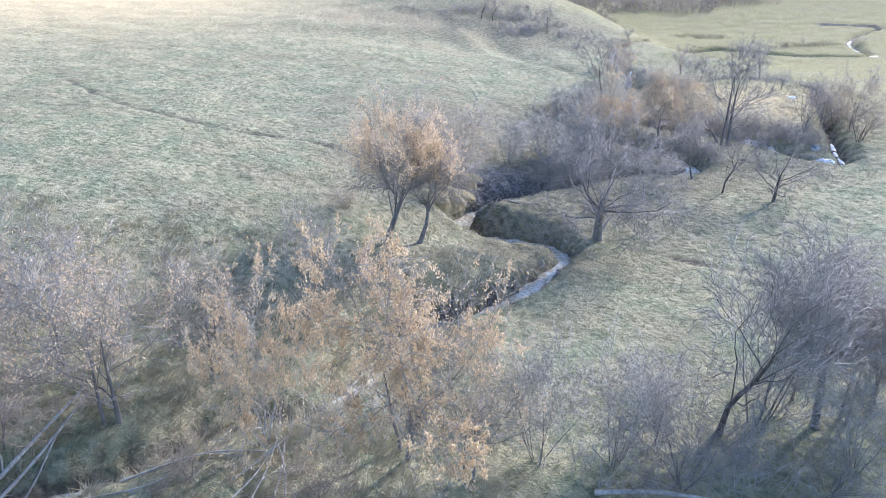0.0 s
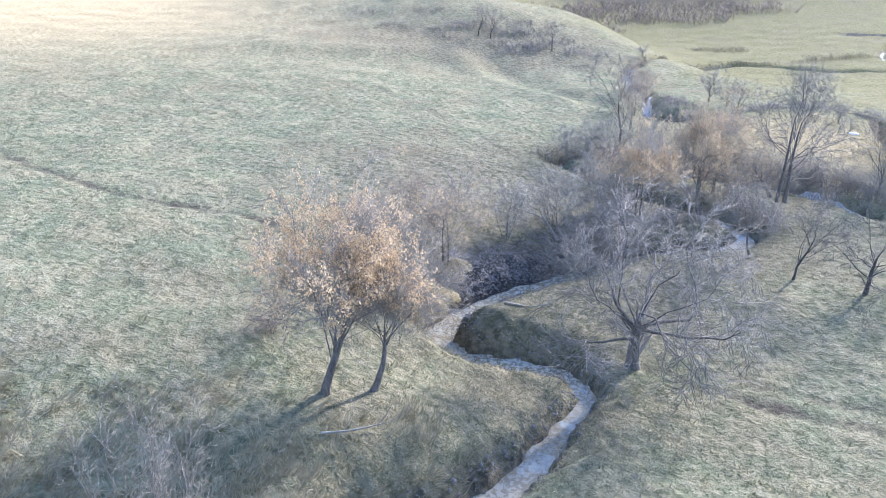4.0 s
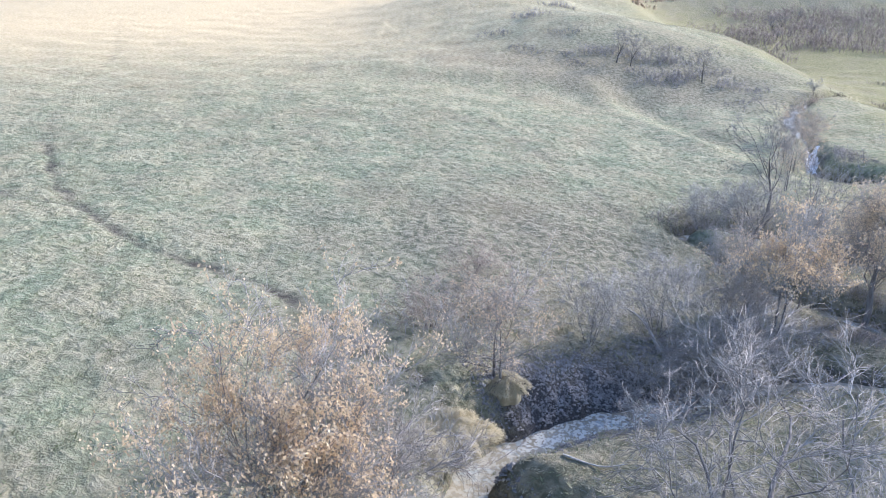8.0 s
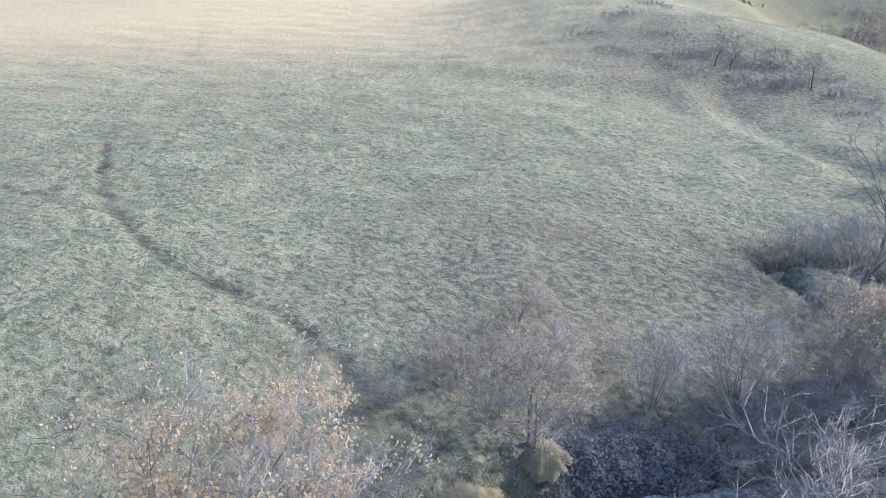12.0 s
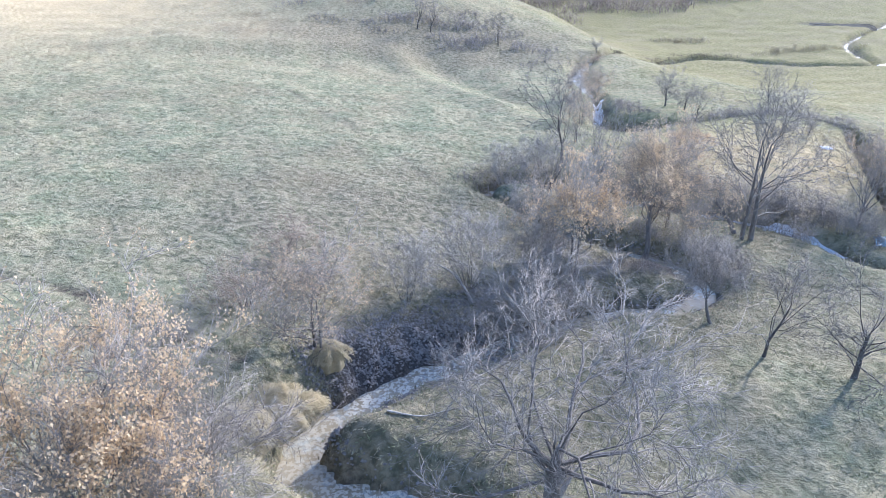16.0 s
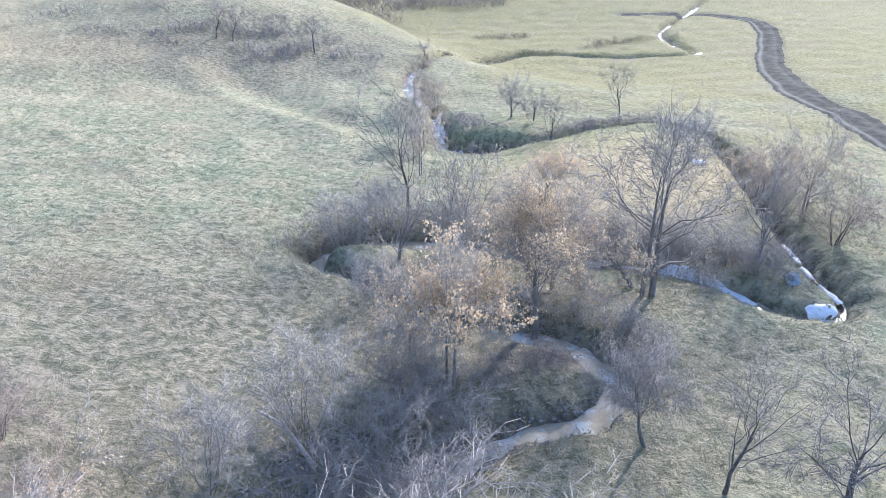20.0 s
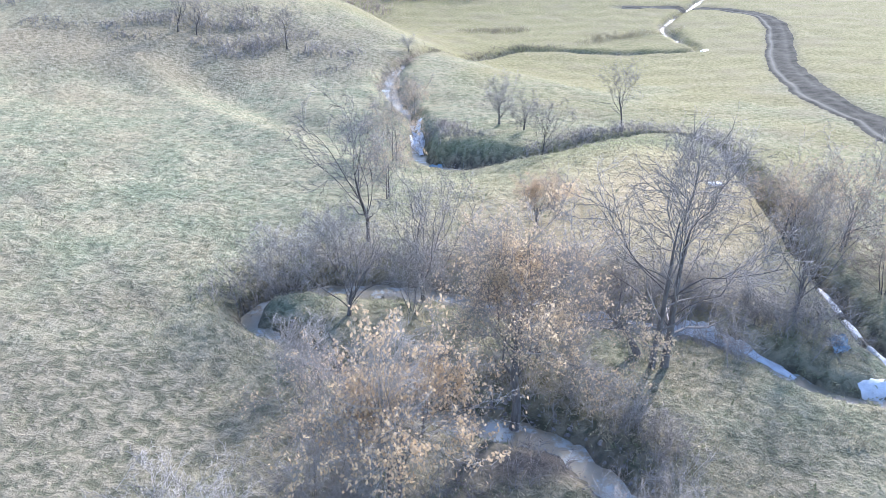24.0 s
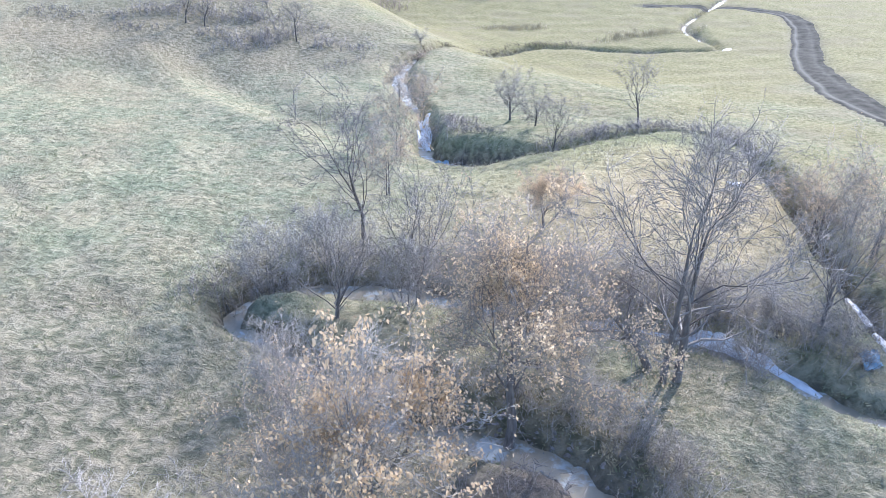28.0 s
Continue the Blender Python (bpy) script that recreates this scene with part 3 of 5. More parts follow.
def tree_skeleton(seed, stems, fork, spread, limbs, branches, twigs, lift, droop, trunk, lean=0.0, high=0.3, reach=1.0, sub=0, boughs=(), wander=0.17, stout=1.0, dome=None):
    """Lines of a tree 8 m high. Returns stem, limb and branch lines, and twig starts and ends. sub: side shoots on each branch;
    boughs: great limbs of their own (degrees round the trunk, height, length, rise); lean: how far a single trunk leans towards +x;
    dome: the crown's half width, middle height and half height, which the limbs fill evenly."""
    rnd = random.Random(seed)
    H = 8.0
    stem_runs, limb_runs, branch_runs, starts, ends, thick = [], [], [], [], [], []
    for s in range(stems):
        a = 0.0 if stems == 1 and lean else rnd.uniform(0, 6.28) if stems != 2 else math.pi * s + 0.2
        lift_s = 0.05 if stems != 2 else 0.16
        tilt = (0.12 if stems == 1 else 0.03 if stems == 2 else rnd.uniform(0.2, 0.75)) + lean
        base = Vector((math.cos(a) * 0.25 * (stems > 1), math.sin(a) * 0.25 * (stems > 1), -0.25))
        way = Vector((math.cos(a) * tilt, math.sin(a) * tilt, 1)).normalized()
        long = H * fork * rnd.uniform(0.9, 1.1)
        pts, rad, way = limb(rnd, base, way, long, trunk * (1 if stems == 1 else rnd.uniform(0.6, 1)), 6, lift_s, 0.09 if stems != 2 else 0.05)
        rad = [trunk * (1 - 0.6 * k / 6) * (1.35 if k == 0 else 1) for k in range(6)] + [0.015] if stems == 1 else rad
        if stems == 2:
            drift = pts[-1] - base
            for p in pts:
                f = 0.85 * (p.z - base.z) / drift.z
                p.x, p.y = p.x - f * drift.x, p.y - f * drift.y
        stem_runs.append((pts, rad))
        tops = []
        for k in range(limbs):
            frac = high + (1 - high) * (k + rnd.random()) / limbs
            i = min(int(frac * 6), 5)
            p = pts[i].lerp(pts[i + 1], frac * 6 - i)
            w = turned(way if frac > 0.7 else Vector((0, 0, 1)), rnd, spread * (1.25 - 0.5 * frac))
            L = (H - p.z) * rnd.uniform(0.6, 1.0) * (1.0 if spread < 50 else 0.9)
            if dome:
                c = 1 - 1.5 * (k + rnd.random()) / limbs
                ring = math.sqrt(max(0.0, 1 - c * c))
                goal = Vector((pts[-1].x + dome[0] * ring * math.cos(2.4 * k), pts[-1].y + dome[0] * ring * math.sin(2.4 * k), dome[1] + dome[2] * c))
                w, L = (goal - p + Vector((0, 0, -lift * (goal - p).length))).normalized(), (goal - p).length * rnd.uniform(0.85, 1.05)
            lp, lr, lw = limb(rnd, p, w, L, stout * rad[i] * rnd.uniform(0.25, 0.42), 6, lift, wander)
            limb_runs.append((lp, lr))
            tops.append((lp, lr, L))
        if not dome:
            tops.append((pts, rad, long * 0.8))
        for turn, up, L, rise in boughs if s == 0 else ():
            i = min(int(6 * up / long), 5)
            lp, lr, lw = limb(rnd, pts[i].lerp(pts[i + 1], 0.5), Vector((math.cos(radians(turn)), math.sin(radians(turn)), rise)).normalized(), L, rad[i] * 0.5, 6, 0.04, wander)
            limb_runs.append((lp, lr))
            tops.append((lp, lr, L))
        for lp, lr, L in tops:
            for b in range(branches):
                f = 0.2 + 0.8 * (b + rnd.random()) / branches
                i = min(int(f * 6), 5)
                p = lp[i].lerp(lp[i + 1], f * 6 - i)
                w = turned((lp[i + 1] - lp[i]).normalized(), rnd, 44)
                bl = L * rnd.uniform(0.38, 0.62) * (1.15 - 0.55 * f)
                bp, br, bw = limb(rnd, p, w, bl, max(lr[i] * 0.42, 0.015), 4, lift - droop, 0.2)
                branch_runs.append((bp, [max(r, 0.009) for r in br]))
                carriers = [bp]
                for k in range(sub):
                    f1 = 0.15 + 0.85 * (k + rnd.random()) / sub
                    j = min(int(f1 * 4), 3)
                    sp, sr, sw = limb(rnd, bp[j].lerp(bp[j + 1], f1 * 4 - j), turned((bp[j + 1] - bp[j]).normalized(), rnd, 42), bl * rnd.uniform(0.4, 0.7), max(br[j] * 0.5, 0.008), 4, lift - droop, 0.22)
                    branch_runs.append((sp, [max(r, 0.006) for r in sr]))
                    carriers.append(sp)
                for line in carriers:
                    for t in range(twigs):
                        f2 = 0.12 + 0.88 * (t + rnd.random()) / twigs
                        j = min(int(f2 * 4), 3)
                        q = line[j].lerp(line[j + 1], f2 * 4 - j)
                        tw = turned((line[j + 1] - line[j]).normalized(), rnd, 40)
                        tl = rnd.uniform(0.5, 1.15) * reach
                        e = q + tw * tl + Vector((0, 0, (lift - 1.3 * droop) * tl))
                        starts.append(q)
                        ends.append(e)
                        thick.append(0.0145)
                        for u in range(3):
                            q2 = q.lerp(e, rnd.uniform(0.15, 0.9))
                            w2 = turned(tw, rnd, 38)
                            e2 = q2 + w2 * tl * rnd.uniform(0.4, 0.75)
                            starts.append(q2)
                            ends.append(e2)
                            thick.append(0.011)
                            q3 = q2.lerp(e2, rnd.uniform(0.2, 0.8))
                            starts.append(q3)
                            ends.append(q3 + turned(w2, rnd, 40) * tl * rnd.uniform(0.25, 0.5))
                            thick.append(0.0085)
    return stem_runs, limb_runs, branch_runs, np.array(starts), np.array(ends), np.array(thick)


def leaf_cloud(ends, starts, count, size, rnd_seed, low=0.0):
    """Small bent leaves hanging along the twigs, in uneven clusters."""
    r = np.random.RandomState(rnd_seed)
    weight = np.clip(np.sin(ends[:, 0] * 1.7 + 1) + np.sin(ends[:, 1] * 1.9) + np.sin(ends[:, 2] * 1.3 + 2) + 0.9, 0.05, None)
    weight = weight * np.clip((ends[:, 2] - low) / 2, 0.06, 1) * (0.3 + np.linalg.norm(ends - [0, 0, 3.0], axis=1) / 4)
    pick = r.choice(len(ends), count, p=weight / weight.sum())
    c = starts[pick] + (ends[pick] - starts[pick]) * r.uniform(0.3, 1.05, (count, 1)) + r.normal(0, 0.05, (count, 3))
    u = r.normal(0, 1, (count, 3))
    u[:, 2] -= 0.8
    u /= np.linalg.norm(u, axis=1)[:, None]
    w = np.cross(u, r.normal(0, 1, (count, 3)))
    w /= np.linalg.norm(w, axis=1)[:, None]
    s = size * r.uniform(0.6, 1.3, (count, 1))
    v = np.stack([c, c + s * 0.5 * u + 0.3 * s * w, c + s * u + 0.06 * s * np.cross(u, w), c + s * 0.5 * u - 0.3 * s * w], 1).reshape(-1, 3)
    return v, np.arange(4 * count).reshape(-1, 4)


def make_kind(name, seed, bark, twig, leaf=None, leaves=0, size=0.11, low=-4.0, fine=1.0, **shape):
    """The meshes of one kind of tree, 8 m high."""
    stem, limbs, branches, starts, ends, thick = tree_skeleton(seed, **shape)
    made = {"stem": [mesh_of(name + "_trunk", *tubes([run], 8, None), bark, True) for run in stem],
            "limbs": [], "crown": None}
    bv, bf = tubes(branches, 3, None)
    if len(stem) < 4:
        made["limbs"] = [mesh_of(name + "_limb", *tubes([run], 5, None), bark, True) for run in limbs]
    else:
        bv, bf = tubes(limbs + branches, 3, None)
    tv, tf = spikes(starts, ends, thick * fine)
    bf = np.concatenate([bf[:, [0, 1, 2]], bf[:, [0, 2, 3]]])
    made["crown"] = mesh_of(name + "_crown", np.concatenate([bv, tv]), np.concatenate([bf, tf + len(bv)]), twig)
    if leaf:
        made["leaves"] = mesh_of(name + "_leaves", *leaf_cloud(ends, starts, leaves, size, seed, low), leaf)
    return made


KINDS = {
    "ash": make_kind("ash", 11, BARK, TWIG, stems=1, fork=0.5, spread=44, limbs=9, branches=8, twigs=6, lift=0.07, droop=0.03, trunk=0.19),
    "ash_b": make_kind("ash_b", 12, DARK_BARK, TWIG_DARK, stems=1, fork=0.45, spread=52, limbs=9, branches=8, twigs=6, lift=0.05, droop=0.06, trunk=0.18),
    "wide": make_kind("wide", 13, BARK, TWIG, fine=0.75, reach=0.85, stems=1, fork=0.34, spread=52, limbs=7, branches=7, sub=3, twigs=4, lift=0.07, droop=0.05, trunk=0.27, high=0.5, wander=0.3, stout=0.8, boughs=((8, 1.9, 5.4, 0.12), (172, 2.0, 3.6, 0.5), (70, 2.1, 4.6, 0.6), (300, 2.0, 3.6, 0.5))),
    "twin": make_kind("twin", 14, BARK, TWIG, fine=0.6, reach=0.75, high=0.3, stems=2, fork=0.66, spread=50, limbs=8, branches=7, sub=1, twigs=4, lift=0.06, droop=0.03, trunk=0.18, wander=0.22, stout=0.85),
    "slender": make_kind("slender", 15, DARK_BARK, TWIG_DARK, stems=1, fork=0.68, spread=40, limbs=9, branches=5, twigs=5, lift=0.07, droop=0.0, trunk=0.13),
    "leafy": make_kind("leafy", 16, DEAD_WOOD, TWIG_PALE, LEAF_GOLD, 15000, 0.12, stems=3, fork=0.55, spread=44, limbs=6, branches=6, twigs=4, lift=0.05, droop=0.05, trunk=0.13),
    "golden": make_kind("golden", 26, BARK, TWIG, LEAF_GOLD, 26000, 0.1, stems=3, fork=0.55, spread=44, limbs=6, branches=6, twigs=4, lift=0.05, droop=0.05, trunk=0.13),
    "rusty": make_kind("rusty", 46, BARK, TWIG, LEAF_PALE, 20000, 0.088, low=2.4, fine=0.7, reach=0.8, stems=1, fork=0.4, spread=54, limbs=14, branches=6, sub=2, twigs=5, lift=0.06, droop=0.03, trunk=0.19, high=0.4, wander=0.2, stout=0.75, dome=(2.7, 4.6, 2.1)),
    "faded": make_kind("faded", 18, BARK, TWIG, LEAF_PALE, 3800, 0.09, stems=2, fork=0.5, spread=50, limbs=7, branches=6, twigs=5, lift=0.05, droop=0.05, trunk=0.14),
    "broom": make_kind("broom", 23, BARK, TWIG, fine=0.8, stems=1, fork=0.3, spread=36, limbs=13, branches=7, twigs=5, lift=0.08, droop=0.0, trunk=0.2),
    "willow": make_kind("willow", 19, BARK, TWIG_PALE, stems=8, fork=0.62, spread=36, limbs=4, branches=5, twigs=5, lift=0.06, droop=0.05, trunk=0.06, high=0.12),
    "thicket": make_kind("thicket", 20, DARK_BARK, TWIG_DARK, stems=8, fork=0.5, spread=48, limbs=4, branches=5, twigs=4, lift=0.03, droop=0.08, trunk=0.06, high=0.1),
    "red_thicket": make_kind("red_thicket", 21, DARK_BARK, TWIG_RED, LEAF_PALE, 1200, 0.08, stems=7, fork=0.55, spread=46, limbs=4, branches=5, twigs=4, lift=0.04, droop=0.04, trunk=0.06, high=0.1),
    "lean": make_kind("lean", 31, BARK, TWIG, fine=0.75, reach=0.9, stems=1, fork=0.46, spread=44, limbs=13, branches=6, sub=3, twigs=5, lift=0.08, droop=0.0, trunk=0.19, lean=0.3, high=0.7, wander=0.15, stout=0.8, dome=(2.4, 5.2, 2.2)),
    "tan": make_kind("tan", 32, BARK, TWIG, LEAF, 16000, 0.084, low=1.2, fine=0.7, reach=0.8, stems=1, fork=0.5, spread=40, limbs=12, branches=6, sub=2, twigs=5, lift=0.07, droop=0.02, trunk=0.19, lean=0.06, high=0.45, wander=0.22, stout=0.75, dome=(2.6, 5.2, 2.0)),
    "draped": make_kind("draped", 47, BARK, TWIG_PALE, LEAF_GOLD, 6400, 0.15, low=2.8, fine=0.7, reach=0.8, stems=2, fork=0.5, spread=46, limbs=7, branches=6, sub=2, twigs=4, lift=0.04, droop=0.08, trunk=0.14, high=0.4, wander=0.24, stout=0.8, dome=(2.3, 5.6, 2.0)),
    "crooked": make_kind("crooked", 33, BARK, TWIG, fine=0.65, reach=0.85, stems=3, fork=0.4, spread=52, limbs=7, branches=6, sub=3, twigs=4, lift=0.05, droop=0.03, trunk=0.13, high=0.2, wander=0.3, stout=0.9),
    "scrub": make_kind("scrub", 34, DARK_BARK, TWIG_DARK, fine=1.5, stems=6, fork=0.5, spread=50, limbs=3, branches=3, twigs=3, lift=0.03, droop=0.06, trunk=0.06, high=0.1),
    "snag": make_kind("snag", 22, DEAD_WOOD, TWIG_PALE, stems=2, fork=0.7, spread=55, limbs=5, branches=4, twigs=1, lift=0.0, droop=0.05, trunk=0.12),
}
NAMES = {"willow": "willow_bush", "scrub": "shrub", "thicket": "shrub", "red_thicket": "shrub", "snag": "dead_tree"}
WORDS = {"lean": "leaning leafless tree with upright grey twigs", "tan": "dark-trunked tree with pale tan withered leaves", "draped": "grey-limbed tree draped with large tan leaves", "crooked": "crooked leafless willow with pale limbs", "scrub": "low dark leafless shrub",
         "broom": "leafless tree with many upright grey twigs", "ash": "leafless grey ash tree with fine twigs", "ash_b": "leafless dark-barked tree with drooping twigs", "wide": "leafless wide-crowned old tree with a stout dark trunk",
         "twin": "tall leafless tree with twin grey trunks", "slender": "slender leafless young tree", "leafy": "tree with withered pale brown leaves", "golden": "tree with withered golden-orange leaves",
         "rusty": "tree with faded rust-coloured leaves in its crown", "faded": "nearly bare tree with a few withered leaves", "willow": "many-stemmed pale grey leafless willow bush",
         "thicket": "dense tangled dark leafless shrub", "red_thicket": "tangled reddish shrub with a few dead leaves", "snag": "dead tree with bleached broken limbs"}
planted = {}


def plant(kind, x, y, high, turn=0.0, wide=1.0, where=""):
    """One tree or bush on the ground; high in metres, wide as a share of its usual width."""
    z = float(ground(np.array([x]), np.array([y]))[0])
    k = high / 8.0
    m = Matrix.Translation((x, y, z - 0.05)) @ Matrix.Rotation(radians(turn), 4, "Z") @ Matrix.Diagonal((k * wide, k * wide, k, 1))
    bush = kind in NAMES and kind != "snag"
    if kind in planted:
        ob = copy_thing(planted[kind], m)
    else:
        meshes = KINDS[kind]
        ob = new(NAMES.get(kind, "tree"))
        for me in meshes["stem"]:
            part("stem" if len(meshes["stem"]) > 1 else "trunk", me, ob)
        for me in meshes["limbs"]:
            part("limb", me, ob)
        tagged(part("crown", meshes["crown"], ob, "fine bare twigs"), kind="stuff")
        if "leaves" in meshes:
            tagged(part("foliage", meshes["leaves"], ob, "withered hanging leaves"), kind="stuff")
        planted[kind] = ob
        ob.matrix_basis = m
    return tagged(ob, WORDS[kind] + (" " + where if where else ""), "shrub" if bush else "tree", "bushes along the creek" if bush else "trees along the creek")


# near the start
plant("faded", -11.4, 19.6, 7.8, 20, 0.9, "on the creek bank")
plant("golden", -1.2, 18.6, 8.6, 30, 0.74, "beside the creek")
plant("broom", -5.6, 25.6, 6.2, 10, 0.55, "in rank grass")
plant("red_thicket", -14.5, 18, 4.5, 200, 1.1)
plant("faded", -17, 22, 6.5, 140)
plant("slender", 10.0, 20.0, 7.6, 0, 1.0)
plant("willow", 11.6, 20.6, 7.2, 60, 0.8)
plant("willow", 5.9, 18.4, 5.6, 40, 0.9)
plant("willow", 3.4, 18.6, 5.4, 200, 0.9)
plant("faded", 14.8, 20.6, 5.6, 80, 1.1)
plant("red_thicket", 17.6, 21.8, 5.0, 120, 1.0)
plant("thicket", 8.0, 17.4, 4.0, 250, 1.2)
plant("thicket", 12.6, 17.2, 4.0, 20, 1.2)
plant("lean", 13.6, 20.2, 7.4, 60, 1.0, "in dry grass")
plant("lean", 16.6, 21.6, 6.4, 200, 1.0, "in dry grass")
# along the first bends
plant("rusty", -2.8, 33.6, 8.9, 70, 0.86, "on the creek bank")
plant("lean", -1.2, 34.1, 6.8, 20, 1.0, "on the creek bank")
plant("wide", 9.2, 37.4, 8.4, 0, 1.15, "beside the creek")
plant("ash_b", 22.0, 43.4, 5.0, 200, 1.1)
plant("slender", 19.2, 45, 4.6, 40, 1.0)
plant("faded", 1.5, 44.6, 5.6, 120, 1.1, "above the churned ford")
# the willow thickets at the ford
plant("red_thicket", -1.5, 46.5, 4.2, 0, 1.2)
plant("red_thicket", 1.0, 48.5, 4.2, 50, 1.2)
plant("willow", 4.8, 48.6, 3.8, 90, 1.2)
plant("willow", 7.6, 50.0, 4.2, 130, 1.2)
plant("crooked", 9.7, 47.5, 5.0, 10, 1.25, "at the bend of the creek")
plant("crooked", 11.1, 50.7, 4.4, 120, 1.1, "among the willows")
plant("willow", 11.0, 52.2, 3.6, 20, 1.2)
# the second bend
plant("faded", 12.0, 53.6, 5.2, 30, 1.0)
plant("draped", 12.8, 51.6, 6.4, 100, 0.8, "beside the creek")
plant("draped", 14.4, 54.6, 4.2, 220, 0.8, "beside the creek")
plant("twin", 23.3, 55.9, 9.3, -15, 0.9, "on the grassy point")
plant("red_thicket", 19.0, 58.6, 4.2, 20, 1.0)
plant("broom", 16.6, 62.6, 7.4, 100, 1.6)
plant("broom", 13.4, 61.6, 5.4, 30, 1.6)
plant("willow", 11.2, 64.6, 3.8, 140, 1.3, "over the cut bank")
plant("willow", 13.8, 66.0, 3.6, 180, 1.1)
plant("thicket", 17.6, 65.0, 3.4, 220, 1.2)
plant("slender", 15.4, 67.4, 7.0, 260, 0.9, "standing alone on the meadow")
plant("rusty", 23.2, 66.2, 3.2, 300, 1.0)
plant("scrub", 24.6, 60.6, 1.9, 340, 1.2)
plant("scrub", 27.4, 59.2, 2.0, 20, 1.2)
plant("broom", 30.4, 57.4, 7.0, 60, 1.25)
plant("red_thicket", 35.6, 58.0, 7.6, 140, 1.1)
plant("faded", 36.6, 61.4, 5.8, 180)
plant("thicket", 21.6, 62.0, 2.6, 40, 1.2, "over the cut bank")
plant("thicket", 24.3, 60.3, 2.8, 80, 1.2, "over the cut bank")
plant("thicket", 26.5, 59.0, 2.8, 150, 1.2, "over the cut bank")
plant("thicket", 28.3, 57.0, 2.8, 220, 1.1, "over the snowy gully")
plant("thicket", 30.0, 54.9, 2.6, 90, 1.0, "over the snowy gully")
plant("thicket", 31.0, 56.6, 3.4, 200, 1.0, "over the snowy gully")
plant("thicket", 21.1, 52.2, 2.6, 10, 1.0, "round the creek's bend")
plant("thicket", 15.4, 58.2, 2.0, 90, 1.2, "on the creek bank")
# the far gully
plant("ash", 28.5, 84.8, 3.8, 10)
plant("ash_b", 29.4, 82.4, 4.4, 50)
plant("slender", 27.6, 75.4, 4.0, 90)
plant("slender", 36.8, 82.0, 4.5, 130)
plant("ash", 33.6, 69.6, 4.4, 170, 1.1)
plant("scrub", 37.2, 76.6, 1.2, 210, 1.2)
plant("scrub", 42.2, 76.0, 1.6, 210, 1.2)
plant("faded", 22.0, 91.0, 4.0, 250)
plant("scrub", 24.6, 85.6, 3.4, 290)
plant("faded", 19.6, 80.0, 5.0, 290)
plant("ash", 29.4, 114.4, 4.2, 330)
# on the hill
plant("slender", 6.1, 114.6, 4.6, 0)
plant("slender", 7.8, 114.4, 4.2, 60)
plant("slender", 16.4, 113.6, 4.4, 120)
plant("scrub", 0.0, 114.4, 1.9, 160, 1.2)
plant("scrub", 12.2, 113, 2.4, 160, 1.3)
# more brush at the ford and round the bends
plant("red_thicket", -0.6, 51.0, 3.8, 195, 1.2)
plant("thicket", -3.4, 43.8, 2.4, 275, 1.4)
plant("thicket", 0.2, 45.4, 2.6, 315, 1.2)
plant("red_thicket", -5.2, 36.5, 2.4, 40, 1.3)
plant("red_thicket", 22.2, 63.6, 2.0, 110, 1.2)
plant("scrub", 33.4, 79.6, 1.3, 0, 1.5)
plant("scrub", 38.0, 79.9, 1.4, 70, 1.5)
plant("scrub", 40.6, 78.4, 1.5, 140, 1.5)
plant("faded", 24.2, 92.4, 4.0, 60, 1.0)
plant("scrub", 26.4, 82.6, 1.7, 100, 1.4)
plant("red_thicket", 24.2, 96.0, 3.0, 130, 1.2)
plant("red_thicket", 27.8, 109.6, 2.4, 170, 1.3)
plant("faded", 17.4, 72.2, 4.2, 30, 0.9)
plant("thicket", 1.6, 20.2, 2.6, 130, 1.3)
plant("red_thicket", -18.0, 17.6, 3.6, 190, 1.2)
plant("willow", 14.0, 18.2, 4.4, 220, 1.1)
plant("faded", 19.6, 19.6, 5.4, 250, 1.0)

# the leafy tangle near the start
plant("faded", -8.6, 22.6, 6.0, 20, 0.9, "in rank grass")
plant("leafy", -6.0, 19.2, 6.6, 150, 0.55, "beside the creek")
plant("faded", -14.2, 22.0, 6.6, 260, 1.0)
plant("red_thicket", -8.0, 17.2, 2.6, 60, 1.3)
plant("red_thicket", -3.8, 16.8, 3.0, 100, 1.3)
plant("faded", 1.0, 17.6, 6.0, 320, 0.9)
plant("ash", 7.6, 19.4, 7.2, 190, 0.8)
plant("ash", 13.6, 22.0, 7.0, 40, 0.9)
plant("faded", 17.6, 19.4, 6.6, 280, 0.9)
# the wood behind the hill
wood = random.Random(4)
for k in range(11):
    plant(wood.choice(["ash", "ash_b", "slender", "broom", "faded"]), wood.uniform(40, 82), wood.uniform(188, 222) + 4 * (k % 2), wood.uniform(3.6, 5.6), wood.uniform(0, 360), wood.uniform(1.0, 1.4), "in the far wood")
# more bushes round the second bend
plant("faded", 18.4, 60.8, 4.4, 70, 1.0)
plant("willow", 15.8, 61.2, 3.4, 110, 1.1)
plant("willow", 11.2, 57.4, 3.0, 150, 1.1)
plant("willow", 20.6, 56.8, 2.4, 250, 1.0, "on the grassy point")
plant("willow", 19.5, 55.2, 2.0, 70, 1.2, "on the grassy point")
plant("thicket", 10.9, 49.6, 2.6, 40, 1.0, "on the creek bank")
plant("lean", 17.9, 47.2, 4.6, 150, 0.85, "leaning over the water")
plant("scrub", 13.0, 51.0, 1.6, 300, 1.2)
plant("tan", 17.4, 54.9, 8.4, 0, 0.95, "at the water's edge")
plant("faded", 19.4, 57.4, 3.4, 20, 1.0)
plant("faded", 34.8, 63.0, 5.4, 130, 1.0, "over the gully")
